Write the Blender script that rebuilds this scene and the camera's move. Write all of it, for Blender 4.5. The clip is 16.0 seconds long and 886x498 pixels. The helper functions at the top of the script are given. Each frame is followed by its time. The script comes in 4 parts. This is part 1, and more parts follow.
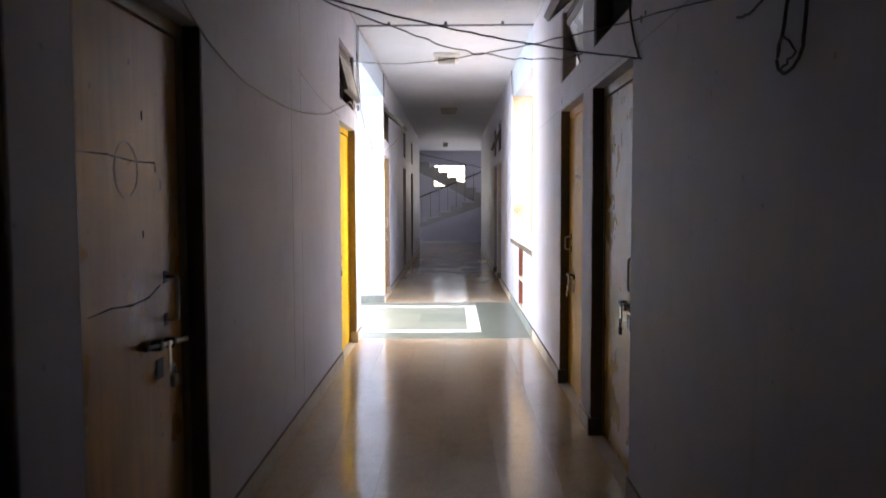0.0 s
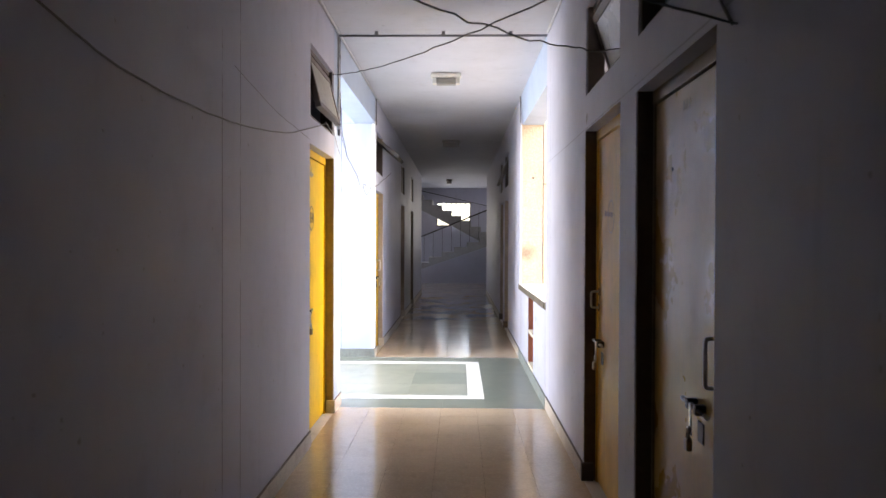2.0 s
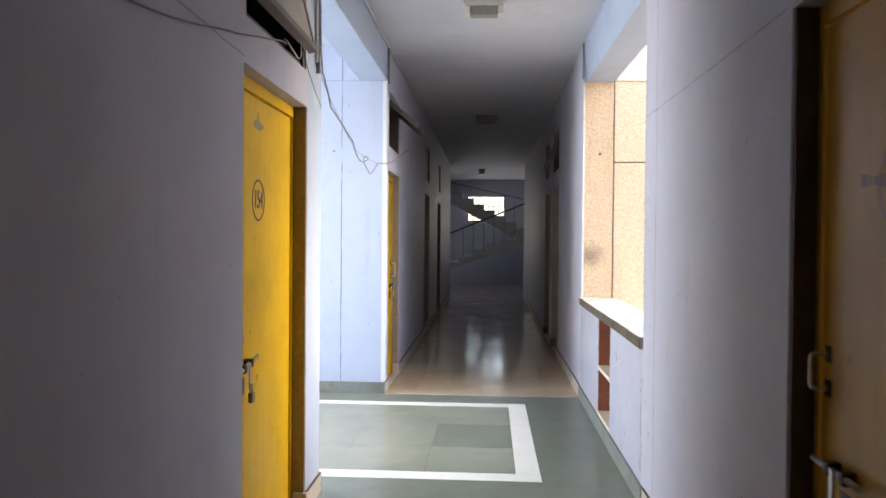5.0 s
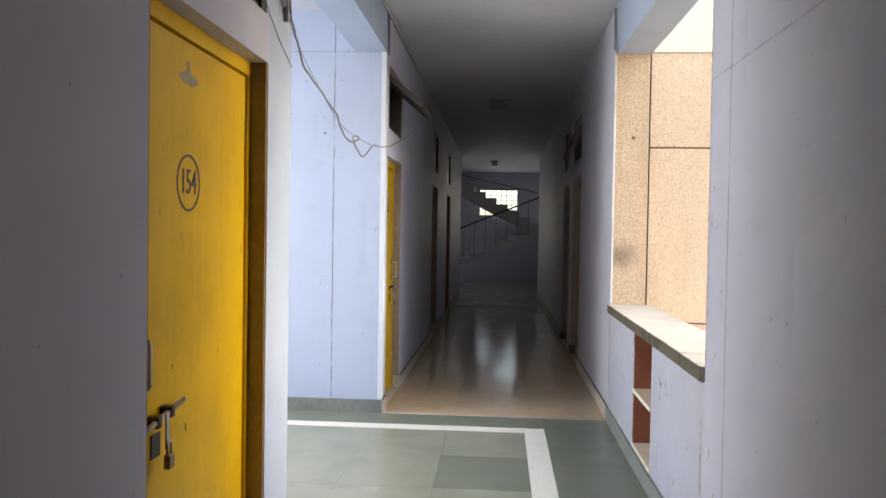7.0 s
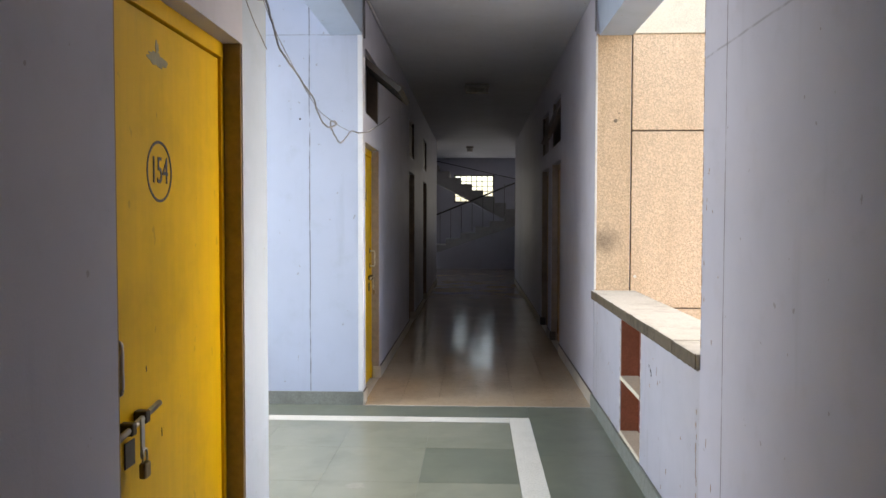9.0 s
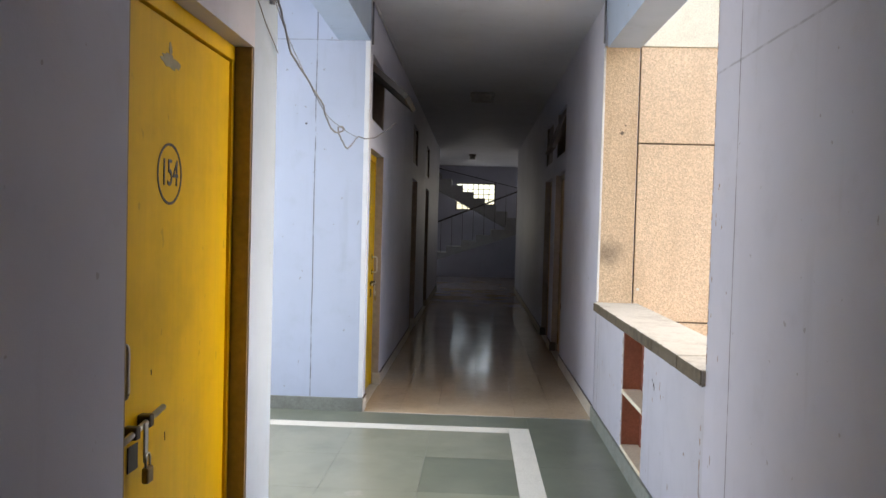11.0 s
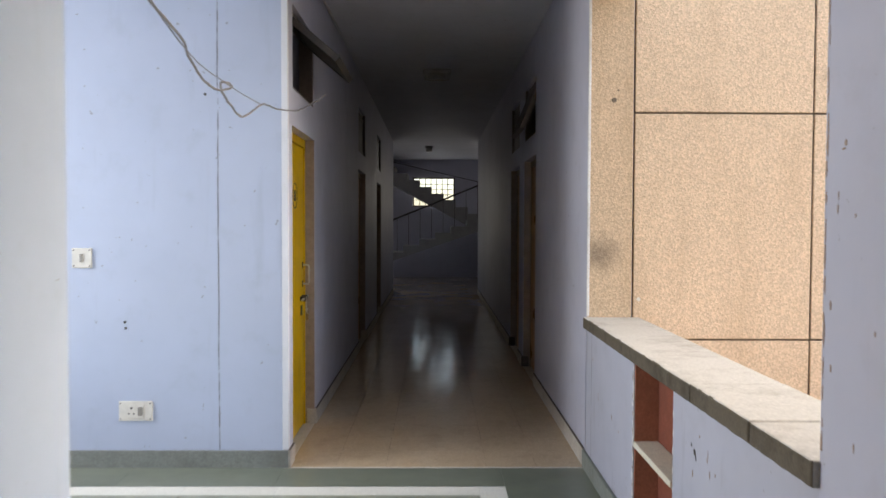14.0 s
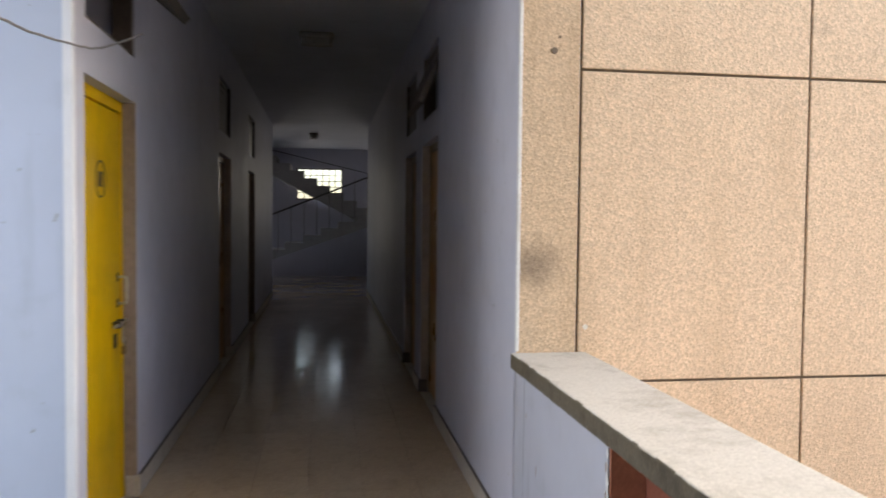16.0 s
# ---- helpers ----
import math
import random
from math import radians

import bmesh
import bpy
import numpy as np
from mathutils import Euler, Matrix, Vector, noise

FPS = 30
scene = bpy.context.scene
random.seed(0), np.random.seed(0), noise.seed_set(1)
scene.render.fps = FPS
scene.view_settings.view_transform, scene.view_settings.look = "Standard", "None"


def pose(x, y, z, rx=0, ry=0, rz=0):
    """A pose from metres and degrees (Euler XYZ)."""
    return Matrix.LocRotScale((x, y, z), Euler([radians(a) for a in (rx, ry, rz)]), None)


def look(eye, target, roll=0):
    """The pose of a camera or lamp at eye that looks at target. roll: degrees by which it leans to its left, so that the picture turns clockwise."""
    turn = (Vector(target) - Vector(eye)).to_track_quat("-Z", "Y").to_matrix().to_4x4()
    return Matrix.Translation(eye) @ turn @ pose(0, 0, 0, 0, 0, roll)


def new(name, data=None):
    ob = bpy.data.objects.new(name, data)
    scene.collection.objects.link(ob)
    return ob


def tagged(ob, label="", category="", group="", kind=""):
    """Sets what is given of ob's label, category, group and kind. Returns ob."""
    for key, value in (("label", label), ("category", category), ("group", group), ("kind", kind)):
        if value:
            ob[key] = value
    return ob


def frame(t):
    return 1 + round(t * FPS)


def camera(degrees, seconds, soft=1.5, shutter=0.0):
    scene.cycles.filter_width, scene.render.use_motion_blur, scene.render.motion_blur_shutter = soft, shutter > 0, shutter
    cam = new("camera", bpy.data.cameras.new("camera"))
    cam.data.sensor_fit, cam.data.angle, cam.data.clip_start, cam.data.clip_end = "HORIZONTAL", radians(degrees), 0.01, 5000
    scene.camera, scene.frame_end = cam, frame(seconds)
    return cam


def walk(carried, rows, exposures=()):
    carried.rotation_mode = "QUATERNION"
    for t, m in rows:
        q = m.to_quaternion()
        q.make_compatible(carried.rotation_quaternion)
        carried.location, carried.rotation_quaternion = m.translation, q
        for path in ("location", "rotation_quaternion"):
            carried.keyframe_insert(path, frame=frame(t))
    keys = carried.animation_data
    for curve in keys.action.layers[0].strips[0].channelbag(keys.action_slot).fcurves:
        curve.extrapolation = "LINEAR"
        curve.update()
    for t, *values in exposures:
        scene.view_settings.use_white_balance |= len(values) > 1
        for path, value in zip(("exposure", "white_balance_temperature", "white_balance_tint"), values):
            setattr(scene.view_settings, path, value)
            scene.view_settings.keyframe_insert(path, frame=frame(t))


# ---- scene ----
cam = camera(59.8, 16.0, shutter=0.5)
PATH = [
    (0, (0.215, -0.197, 1.356), (0.189, 1.799, 1.235), -0.2),
    (0.5, (0.27, 0.058, 1.375), (0.234, 2.058, 1.334), 0.4),
    (1, (0.265, 0.335, 1.361), (0.222, 2.334, 1.32), 0.5),
    (1.5, (0.233, 0.678, 1.408), (0.197, 2.677, 1.376), -0.5),
    (2, (0.285, 1.051, 1.385), (0.243, 3.05, 1.364), 0.2),
    (2.5, (0.294, 1.383, 1.384), (0.218, 3.381, 1.351), 0.5),
    (3, (0.262, 1.81, 1.396), (0.168, 3.807, 1.355), -0.2),
    (3.5, (0.286, 2.19, 1.39), (0.147, 4.185, 1.374), 0.0),
    (4, (0.282, 2.59, 1.388), (0.131, 4.584, 1.379), 0.3),
    (4.5, (0.213, 2.971, 1.397), (0.114, 4.968, 1.391), -0.4),
    (5, (0.196, 3.388, 1.394), (0.077, 5.384, 1.364), 0.5),
    (5.2, (0.193, 3.541, 1.405), (0.049, 5.536, 1.373), 1.7),
    (7.3, (0.169, 4.363, 1.409), (0.025, 6.358, 1.361), 0.7),
    (7.5, (0.162, 4.39, 1.416), (0.028, 6.385, 1.366), 0.4),
    (8, (0.14, 4.425, 1.414), (0.031, 6.421, 1.351), 1.0),
    (8.5, (0.128, 4.435, 1.413), (0.037, 6.431, 1.335), 0.3),
    (9, (0.121, 4.435, 1.412), (0.039, 6.432, 1.333), 0.1),
    (11.5, (0.06, 4.46, 1.42), (-0.02, 6.457, 1.361), 1.7),
    (12, (0.009, 4.521, 1.411), (-0.029, 6.52, 1.341), 0.2),
    (12.5, (0.02, 4.73, 1.41), (-0.002, 6.728, 1.326), -0.2),
    (13, (0.079, 5.038, 1.423), (0.047, 7.036, 1.34), 0.7),
    (13.5, (0.083, 5.379, 1.417), (0.071, 7.377, 1.336), 0.8),
    (14, (0.125, 5.75, 1.42), (0.147, 7.749, 1.354), 0.2),
    (14.5, (0.185, 6.073, 1.427), (0.177, 8.073, 1.393), 1.0),
    (15, (0.182, 6.424, 1.433), (0.22, 8.423, 1.38), -0.0),
    (15.5, (0.173, 6.741, 1.425), (0.317, 8.734, 1.342), 0.2),
    (16, (0.222, 7.093, 1.434), (0.526, 9.068, 1.356), 0.6),
]
EXPOSURES = ((0.0, 3.5, 6600, 15), (0.5, 3.42, 6600, 15), (1.5, 3.26, 6580, 15), (3.5, 2.78, 6500, 14.5), (5.0, 2.38, 6500, 13), (7.5, 1.97, 6800, 11), (9.0, 1.9, 6800, 11), (12.5, 1.83, 6750, 11), (14.0, 1.58, 6750, 12), (16.0, 1.6, 6750, 12))
walk(cam, [(t, look(eye, target, roll)) for t, eye, target, roll in PATH], EXPOSURES)
SKY, SUN, LOBBY_W, STAIR_W, HALL_W = 0.15, 1.6, 38.0, 0.9, 0.15
END_W = 2.1
CABLE_A = ((-0.70, 1.52, 2.0), (1.005, 3.08, 1.955), 0.055)
CABLE_B = ((-0.705, 1.46, 2.15), (1.005, 4.52, 2.245), 0.193)
CABLE_C = ((-0.71, 6.95, 2.655), (1.0, 1.38, 1.83), 0.093)

# ---- world and light ----
world = bpy.data.worlds.new("sky")
scene.world = world
world.use_nodes = True
wn = world.node_tree
sky = wn.nodes.new("ShaderNodeTexSky")
sky.sky_type, sky.sun_disc = "NISHITA", False
sky.sun_elevation, sky.sun_rotation = radians(28), radians(83)
sky.air_density, sky.dust_density = 1.0, 2.0
wn.links.new(sky.outputs[0], wn.nodes["Background"].inputs[0])
wn.nodes["Background"].inputs[1].default_value = SKY

sun_data = bpy.data.lights.new("sun", "SUN")
sun_data.energy, sun_data.angle, sun_data.color = SUN, radians(90), (0.97, 0.98, 1.0)
sun = new("sun", sun_data)
sun.matrix_world = look((0, 0, 0), (-0.85, -0.10, -0.45))


def opening_light(name, eye, target, width, height, watts, colour, spread=180):
    data = bpy.data.lights.new(name, "AREA")
    data.shape, data.size, data.size_y, data.energy, data.color = "RECTANGLE", width, height, watts, colour
    data.spread = radians(spread)
    lamp = new(name, data)
    lamp.matrix_world = look(eye, target)
    return lamp


# daylight of the open lobby side and the stair window, plus added hall fill
opening_light("lobby_daylight", (-3.70, 8.90, 1.90), (0.7, 6.0, 1.0), 2.0, 2.0, LOBBY_W, (0.97, 0.985, 1.0))
# next three lamps are added fill, out of view, to lift the far corridor
opening_light("hall_side_fill", (-2.95, 22.4, 1.7), (0, 22.6, 1.2), 1.2, 1.2, HALL_W, (0.98, 0.98, 1.0))
opening_light("hall_end_fill", (-2.15, 26.06, 1.7), (-2.0, 21, 1.5), 1.3, 1.3, END_W, (1.0, 0.94, 0.84), 80)
opening_light("landing_end_fill", (2.15, 26.06, 2.2), (2.0, 21, 1.5), 1.2, 1.0, END_W, (1.0, 0.94, 0.84), 80)
opening_light("stair_daylight", (0.1, 26.29, 2.25), (0, 21, 1.2), 1.0, 0.7, STAIR_W, (0.95, 0.98, 1.0))


# ---- materials ----
class Nodes:
    """Small helper to write node trees."""

    def __init__(self, name):
        self.mat = bpy.data.materials.new(name)
        self.mat.use_nodes = True
        self.tree = self.mat.node_tree
        self.bsdf = self.tree.nodes["Principled BSDF"]
        self.place = self.add("ShaderNodeNewGeometry").outputs["Position"]

    def add(self, kind, **settings):
        node = self.tree.nodes.new(kind)
        for key, value in settings.items():
            setattr(node, key, value)
        return node

    def link(self, a, b):
        self.tree.links.new(a, b)

    def scaled(self, scale):
        m = self.add("ShaderNodeMapping")
        self.link(self.place, m.inputs["Vector"])
        m.inputs["Scale"].default_value = scale
        return m.outputs[0]

    def noise(self, scale, detail=4.0, rough=0.6, stretch=(1, 1, 1)):
        n = self.add("ShaderNodeTexNoise")
        self.link(self.scaled(stretch), n.inputs["Vector"])
        n.inputs["Scale"].default_value, n.inputs["Detail"].default_value, n.inputs["Roughness"].default_value = scale, detail, rough
        return n.outputs[0]

    def ramp(self, value, a, b, lo=0.0, hi=1.0):
        r = self.add("ShaderNodeMapRange")
        self.link(value, r.inputs[0])
        for i, v in zip((1, 2, 3, 4), (a, b, lo, hi)):
            r.inputs[i].default_value = v
        return r.outputs[0]

    def math(self, op, a, b=None):
        n = self.add("ShaderNodeMath", operation=op)
        for i, v in enumerate((a, b)):
            if v is None:
                continue
            if isinstance(v, (int, float)):
                n.inputs[i].default_value = v
            else:
                self.link(v, n.inputs[i])
        return n.outputs[0]

    def mix(self, fac, a, b):
        n = self.add("ShaderNodeMix", data_type="RGBA")
        if isinstance(fac, (int, float)):
            n.inputs[0].default_value = fac
        else:
            self.link(fac, n.inputs[0])
        for i, v in ((6, a), (7, b)):
            if isinstance(v, tuple):
                n.inputs[i].default_value = (*v, 1)
            else:
                self.link(v, n.inputs[i])
        return n.outputs[2]

    def axis(self, i):
        s = self.add("ShaderNodeSeparateXYZ")
        self.link(self.place, s.inputs[0])
        return s.outputs[i]

    def random(self):
        return self.add("ShaderNodeObjectInfo").outputs["Random"]

    def bump(self, height, strength, distance=0.01):
        b = self.add("ShaderNodeBump")
        b.inputs["Strength"].default_value, b.inputs["Distance"].default_value = strength, distance
        self.link(height, b.inputs["Height"])
        self.link(b.outputs[0], self.bsdf.inputs["Normal"])

    def done(self, colour, rough, metal=0.0, spec=0.5):
        for key, v in (("Base Color", colour), ("Roughness", rough), ("Metallic", metal), ("Specular IOR Level", spec)):
            if isinstance(v, tuple):
                self.bsdf.inputs[key].default_value = (*v, 1)
            elif isinstance(v, (int, float)):
                self.bsdf.inputs[key].default_value = v
            else:
                self.link(v, self.bsdf.inputs[key])
        return self.mat


def plain(name, colour, rough=0.5, metal=0.0, var=0.25, scale=30.0, bump=0.1):
    n = Nodes(name)
    a = n.noise(scale)
    b = n.noise(scale * 0.12, 3)
    dark = tuple(c * (1 - var) for c in colour)
    light = tuple(min(1, c * (1 + var * 0.5)) for c in colour)
    col = n.mix(n.ramp(n.math("ADD", n.math("MULTIPLY", a, 0.5), n.math("MULTIPLY", b, 0.5)), 0.35, 0.65), dark, light)
    n.bump(a, bump, 0.004)
    return n.done(col, n.ramp(b, 0.3, 0.7, max(0.02, rough - 0.08), min(1, rough + 0.1)), metal)


def wall_paint(name, colour, cracks=(), level=None, along=1, wear=0.16):
    """Distemper on plaster: mottling, scuffs low down, hairline cracks at fixed places along one axis."""
    n = Nodes(name)
    big, mid, fine = n.noise(0.9, 5), n.noise(5.0, 5, 0.65), n.noise(140.0, 3)
    col = n.mix(n.ramp(big, 0.35, 0.7), tuple(c * 0.93 for c in colour), tuple(min(1, c * 1.05) for c in colour))
    grime = n.math("MULTIPLY", n.ramp(mid, 0.56, 0.75), 0.22)
    col = n.mix(grime, col, tuple(c * f for c, f in zip(colour, (0.72, 0.70, 0.64))))
    streak = n.math("MULTIPLY", n.ramp(n.noise(9.0, 4, 0.6, (1, 1, 0.12)), 0.60, 0.72), wear)
    col = n.mix(streak, col, tuple(c * f for c, f in zip(colour, (0.62, 0.6, 0.58))))
    spots = n.ramp(n.noise(22.0, 2, 0.5), 0.735, 0.76)
    col = n.mix(n.math("MULTIPLY", spots, 0.55), col, (0.23, 0.21, 0.2))
    wob = n.math("MULTIPLY", n.math("SUBTRACT", n.noise(2.5, 3), 0.5), 0.012)
    broken = n.ramp(n.noise(6.0, 4), 0.36, 0.5)
    for y0, width in cracks:
        d = n.math("ABSOLUTE", n.math("SUBTRACT", n.math("ADD", n.axis(along), wob), y0))
        line = n.math("MULTIPLY", n.ramp(d, width * 0.35, width, 1.0, 0.0), broken)
        col = n.mix(n.math("MULTIPLY", line, 0.8), col, (0.10, 0.09, 0.09))
    if level is not None:
        d = n.math("ABSOLUTE", n.math("SUBTRACT", n.math("ADD", n.axis(2), wob), level))
        line = n.math("MULTIPLY", n.ramp(d, 0.002, 0.006, 1.0, 0.0), broken)
        col = n.mix(n.math("MULTIPLY", line, 0.4), col, (0.10, 0.09, 0.09))
    n.bump(n.math("ADD", n.math("MULTIPLY", fine, 0.25), mid), 0.25, 0.006)
    return n.done(col, n.ramp(mid, 0.3, 0.7, 0.5, 0.72), spec=0.35)


def door_paint(name, colour, worn, amount, rough=0.28, brush=1.0):
    """Gloss paint on a flush door: vertical brush grain, chalky worn fields with reflected sheen painted in, drips and
    scratches.
    """
    n = Nodes(name)
    grain = n.noise(30.0, 4, 0.6, (1, 1, 0.06))
    big = n.noise(2.2, 2, 0.45)
    soft = n.noise(2.6, 4, 0.6)
    col = n.mix(n.ramp(grain, 0.3, 0.7), tuple(c * (1 - 0.18 * brush) for c in colour), tuple(min(1, c * (1 + 0.08 * brush)) for c in colour))
    # pale field above 1 m also paints in the opposite wall's reflection
    field = n.ramp(n.math("ADD", n.math("MULTIPLY", soft, 0.85), n.math("MULTIPLY", grain, 0.15)), 0.44 - amount * 0.2, 0.72 - amount * 0.1)
    above = n.ramp(n.math("ADD", n.axis(2), n.math("MULTIPLY", big, 0.1)), 0.98, 1.12)
    col = n.mix(n.math("MULTIPLY", n.math("MULTIPLY", field, above), amount), col, worn)
    col = n.mix(n.math("MULTIPLY", n.ramp(n.noise(4.0, 4, 0.6), 0.46, 0.80), 0.45), col, tuple(c * 0.45 for c in colour))
    nick = n.ramp(n.noise(26.0, 2, 0.5, (1, 1, 0.5)), 0.72, 0.75)
    col = n.mix(n.math("MULTIPLY", nick, 0.7 * brush), col, (0.08, 0.05, 0.03))
    n.bump(grain, 0.12 * brush, 0.004)
    return n.done(col, n.ramp(soft, 0.25, 0.75, rough - 0.04, rough + 0.14), spec=0.27)


def terrazzo(name, colour, rough, chip=90.0, var=0.16, wear=0.3, spread=0.10):
    n = Nodes(name)
    v = n.add("ShaderNodeTexVoronoi")
    n.link(n.place, v.inputs["Vector"])
    v.inputs["Scale"].default_value = chip
    chips = n.ramp(v.outputs["Distance"], 0.1, 0.6)
    big, mid = n.noise(1.6, 2, 0.5), n.noise(11.0, 3, 0.55)
    col = n.mix(chips, tuple(min(1, c * (1 + var * 0.5)) for c in colour), tuple(c * (1 - var) for c in colour))
    col = n.mix(n.math("MULTIPLY", n.random(), 0.16), col, tuple(c * f for c, f in zip(colour, (0.8, 0.76, 0.7))))
    col = n.mix(n.math("MULTIPLY", n.ramp(mid, 0.52, 0.72), wear), col, tuple(c * 0.55 for c in colour))
    col = n.mix(n.math("MULTIPLY", n.ramp(big, 0.45, 0.8), 0.3), col, tuple(min(1, c * 1.2) for c in colour))
    scuff = n.ramp(n.noise(3.2, 5, 0.6, (1.0, 0.45, 1.0)), 0.55, 0.74)
    col = n.mix(n.math("MULTIPLY", scuff, wear), col, tuple(c * f for c, f in zip(colour, (0.58, 0.54, 0.50))))
    return n.done(col, n.ramp(n.math("ADD", n.math("MULTIPLY", big, 0.6), n.math("MULTIPLY", mid, 0.4)), 0.35, 0.65, rough - spread * 0.35, rough + spread * 0.65), spec=0.42)


def kota(name, colour, rough=0.28):
    """Polished green stone: cloudy veins, pale worn clouds, a few darker stains."""
    n = Nodes(name)
    cloud, mid = n.noise(1.1, 2, 0.4), n.noise(4.5, 4, 0.55)
    vein = n.noise(2.2, 3, 0.5, (1.0, 2.2, 1.0))
    col = n.mix(n.math("MULTIPLY", n.ramp(vein, 0.25, 0.75), 0.3), colour, tuple(c * f for c, f in zip(colour, (0.74, 0.78, 0.72))))
    col = n.mix(n.math("MULTIPLY", n.ramp(cloud, 0.35, 0.75), 0.45), col, tuple(c * f for c, f in zip(colour, (1.5, 1.42, 1.42))))
    col = n.mix(n.math("MULTIPLY", n.ramp(mid, 0.44, 0.72), 0.5), col, tuple(c * f for c, f in zip(colour, (1.45, 1.38, 1.35))))
    col = n.mix(n.math("MULTIPLY", n.ramp(n.noise(3.4, 4, 0.6), 0.52, 0.75), 0.45), col, tuple(c * f for c, f in zip(colour, (0.62, 0.66, 0.6))))
    return n.done(col, rough, spec=0.45)


def pebbledash(name, colour):
    n = Nodes(name)
    v = n.add("ShaderNodeTexVoronoi")
    n.link(n.place, v.inputs["Vector"])
    v.inputs["Scale"].default_value = 105.0
    grit, big = n.noise(72.0, 3, 0.7, (1, 1, 0.6)), n.noise(1.3, 5)
    stone = n.ramp(v.outputs["Color"], 0.2, 0.8)
    col = n.mix(stone, tuple(c * 0.84 for c in colour), tuple(min(1, c * 1.13) for c in colour))
    col = n.mix(n.math("MULTIPLY", n.ramp(grit, 0.50, 0.70), 0.27), col, tuple(c * f for c, f in zip(colour, (0.62, 0.5, 0.42))))
    col = n.mix(n.math("MULTIPLY", n.ramp(big, 0.5, 0.75), 0.35), col, tuple(c * f for c, f in zip(colour, (0.78, 0.76, 0.74))))
    pits = n.ramp(n.noise(48.0, 2, 0.5), 0.64, 0.72)
    col = n.mix(n.math("MULTIPLY", pits, 0.16), col, tuple(c * f for c, f in zip(colour, (0.5, 0.4, 0.32))))
    pale = n.ramp(n.noise(34.0, 2, 0.5), 0.62, 0.72)
    col = n.mix(n.math("MULTIPLY", pale, 0.16), col, tuple(min(1, c * 1.3) for c in colour))
    wash = n.math("MULTIPLY", n.ramp(n.noise(5.0, 5, 0.65, (1, 1, 0.16)), 0.50, 0.72), 0.4)
    col = n.mix(wash, col, tuple(c * f for c, f in zip(colour, (0.70, 0.66, 0.60))))
    blot = n.ramp(n.noise(4.5, 5, 0.7), 0.66, 0.76)
    col = n.mix(n.math("MULTIPLY", blot, 0.35), col, (0.16, 0.12, 0.09))
    far = n.add("ShaderNodeVectorMath", operation="DISTANCE")
    n.link(n.place, far.inputs[0])
    far.inputs[1].default_value = (1.07, 10.2, 1.25)
    smudge = n.ramp(n.math("ADD", far.outputs["Value"], n.math("MULTIPLY", n.noise(9.0, 4), 0.16)), 0.11, 0.24, 0.6, 0.0)
    col = n.mix(smudge, col, (0.13, 0.10, 0.075))
    n.bump(n.math("ADD", grit, n.math("MULTIPLY", v.outputs["Distance"], 0.8)), 0.5, 0.005)
    return n.done(col, 0.9, spec=0.2)


def weathered(name, colour, dirt, amount=0.6):
    """Cast stone or cement with dark dirt and pale dust."""
    n = Nodes(name)
    big, mid, fine = n.noise(3.0, 5, 0.65), n.noise(14.0, 5, 0.7), n.noise(90.0, 3)
    col = n.mix(n.ramp(fine, 0.3, 0.7), tuple(c * 0.85 for c in colour), tuple(min(1, c * 1.1) for c in colour))
    col = n.mix(n.math("MULTIPLY", n.ramp(n.math("ADD", n.math("MULTIPLY", big, 0.6), n.math("MULTIPLY", mid, 0.4)), 0.48, 0.66), amount), col, dirt)
    n.bump(n.math("ADD", mid, n.math("MULTIPLY", fine, 0.4)), 0.35, 0.006)
    return n.done(col, 0.8, spec=0.25)


WALL = (0.505, 0.505, 0.585)
M_LEFT = wall_paint("lilac_distemper_cracked", WALL, ((4.30, 0.007), (4.57, 0.006)), None)
M_RIGHT = wall_paint("lilac_distemper_jointed", WALL, ((7.22, 0.006),), 2.03)
M_BLUE = wall_paint("pale_blue_distemper", (0.45, 0.505, 0.625), ((-1.12, 0.006),), 2.78, along=0)
M_WALL = wall_paint("lilac_distemper", WALL)
# wall colour tinted bluer to offset warm bounce light on pier and beams
M_PIER = wall_paint("cool_tinted_distemper", (0.41, 0.49, 0.61), ())
M_WHITE = wall_paint("white_edge_paint", (0.70, 0.71, 0.74))
M_PARAPET = wall_paint("lilac_parapet_distemper", (0.455, 0.455, 0.515), ((10.05, 0.005),), None, wear=0.45)
M_CEILING = wall_paint("white_ceiling_distemper", (0.57, 0.585, 0.63))
M_TILE = terrazzo("beige_terrazzo", (0.565, 0.44, 0.30), 0.125, 60.0, 0.10, spread=0.10)
M_GREEN = kota("green_kota_stone", (0.235, 0.25, 0.195))
M_GREEN_DARK = kota("dark_green_kota_stone", (0.165, 0.185, 0.145))
M_MARBLE = weathered("white_marble_strip", (0.68, 0.67, 0.60), (0.46, 0.45, 0.38), 0.35)
M_GROUT = plain("beige_grout", (0.38, 0.29, 0.21), 0.8)
M_SKIRT = weathered("beige_skirting", (0.52, 0.47, 0.40), (0.25, 0.2, 0.16), 0.4)
M_SKIRT_GREEN = weathered("grey_green_skirting", (0.235, 0.25, 0.225), (0.13, 0.125, 0.105), 0.5)
M_SKIRT_DARK = plain("dark_brown_skirting", (0.10, 0.075, 0.06), 0.5)
M_TAN = pebbledash("tan_pebbledash", (0.70, 0.525, 0.36))
M_TAN_DIRTY = pebbledash("dirty_tan_pebbledash", (0.61, 0.455, 0.305))
M_JOINT = plain("dark_mortar", (0.20, 0.15, 0.105), 0.9)
M_CREAM = weathered("cream_cement", (0.72, 0.66, 0.52), (0.45, 0.38, 0.28), 0.35)
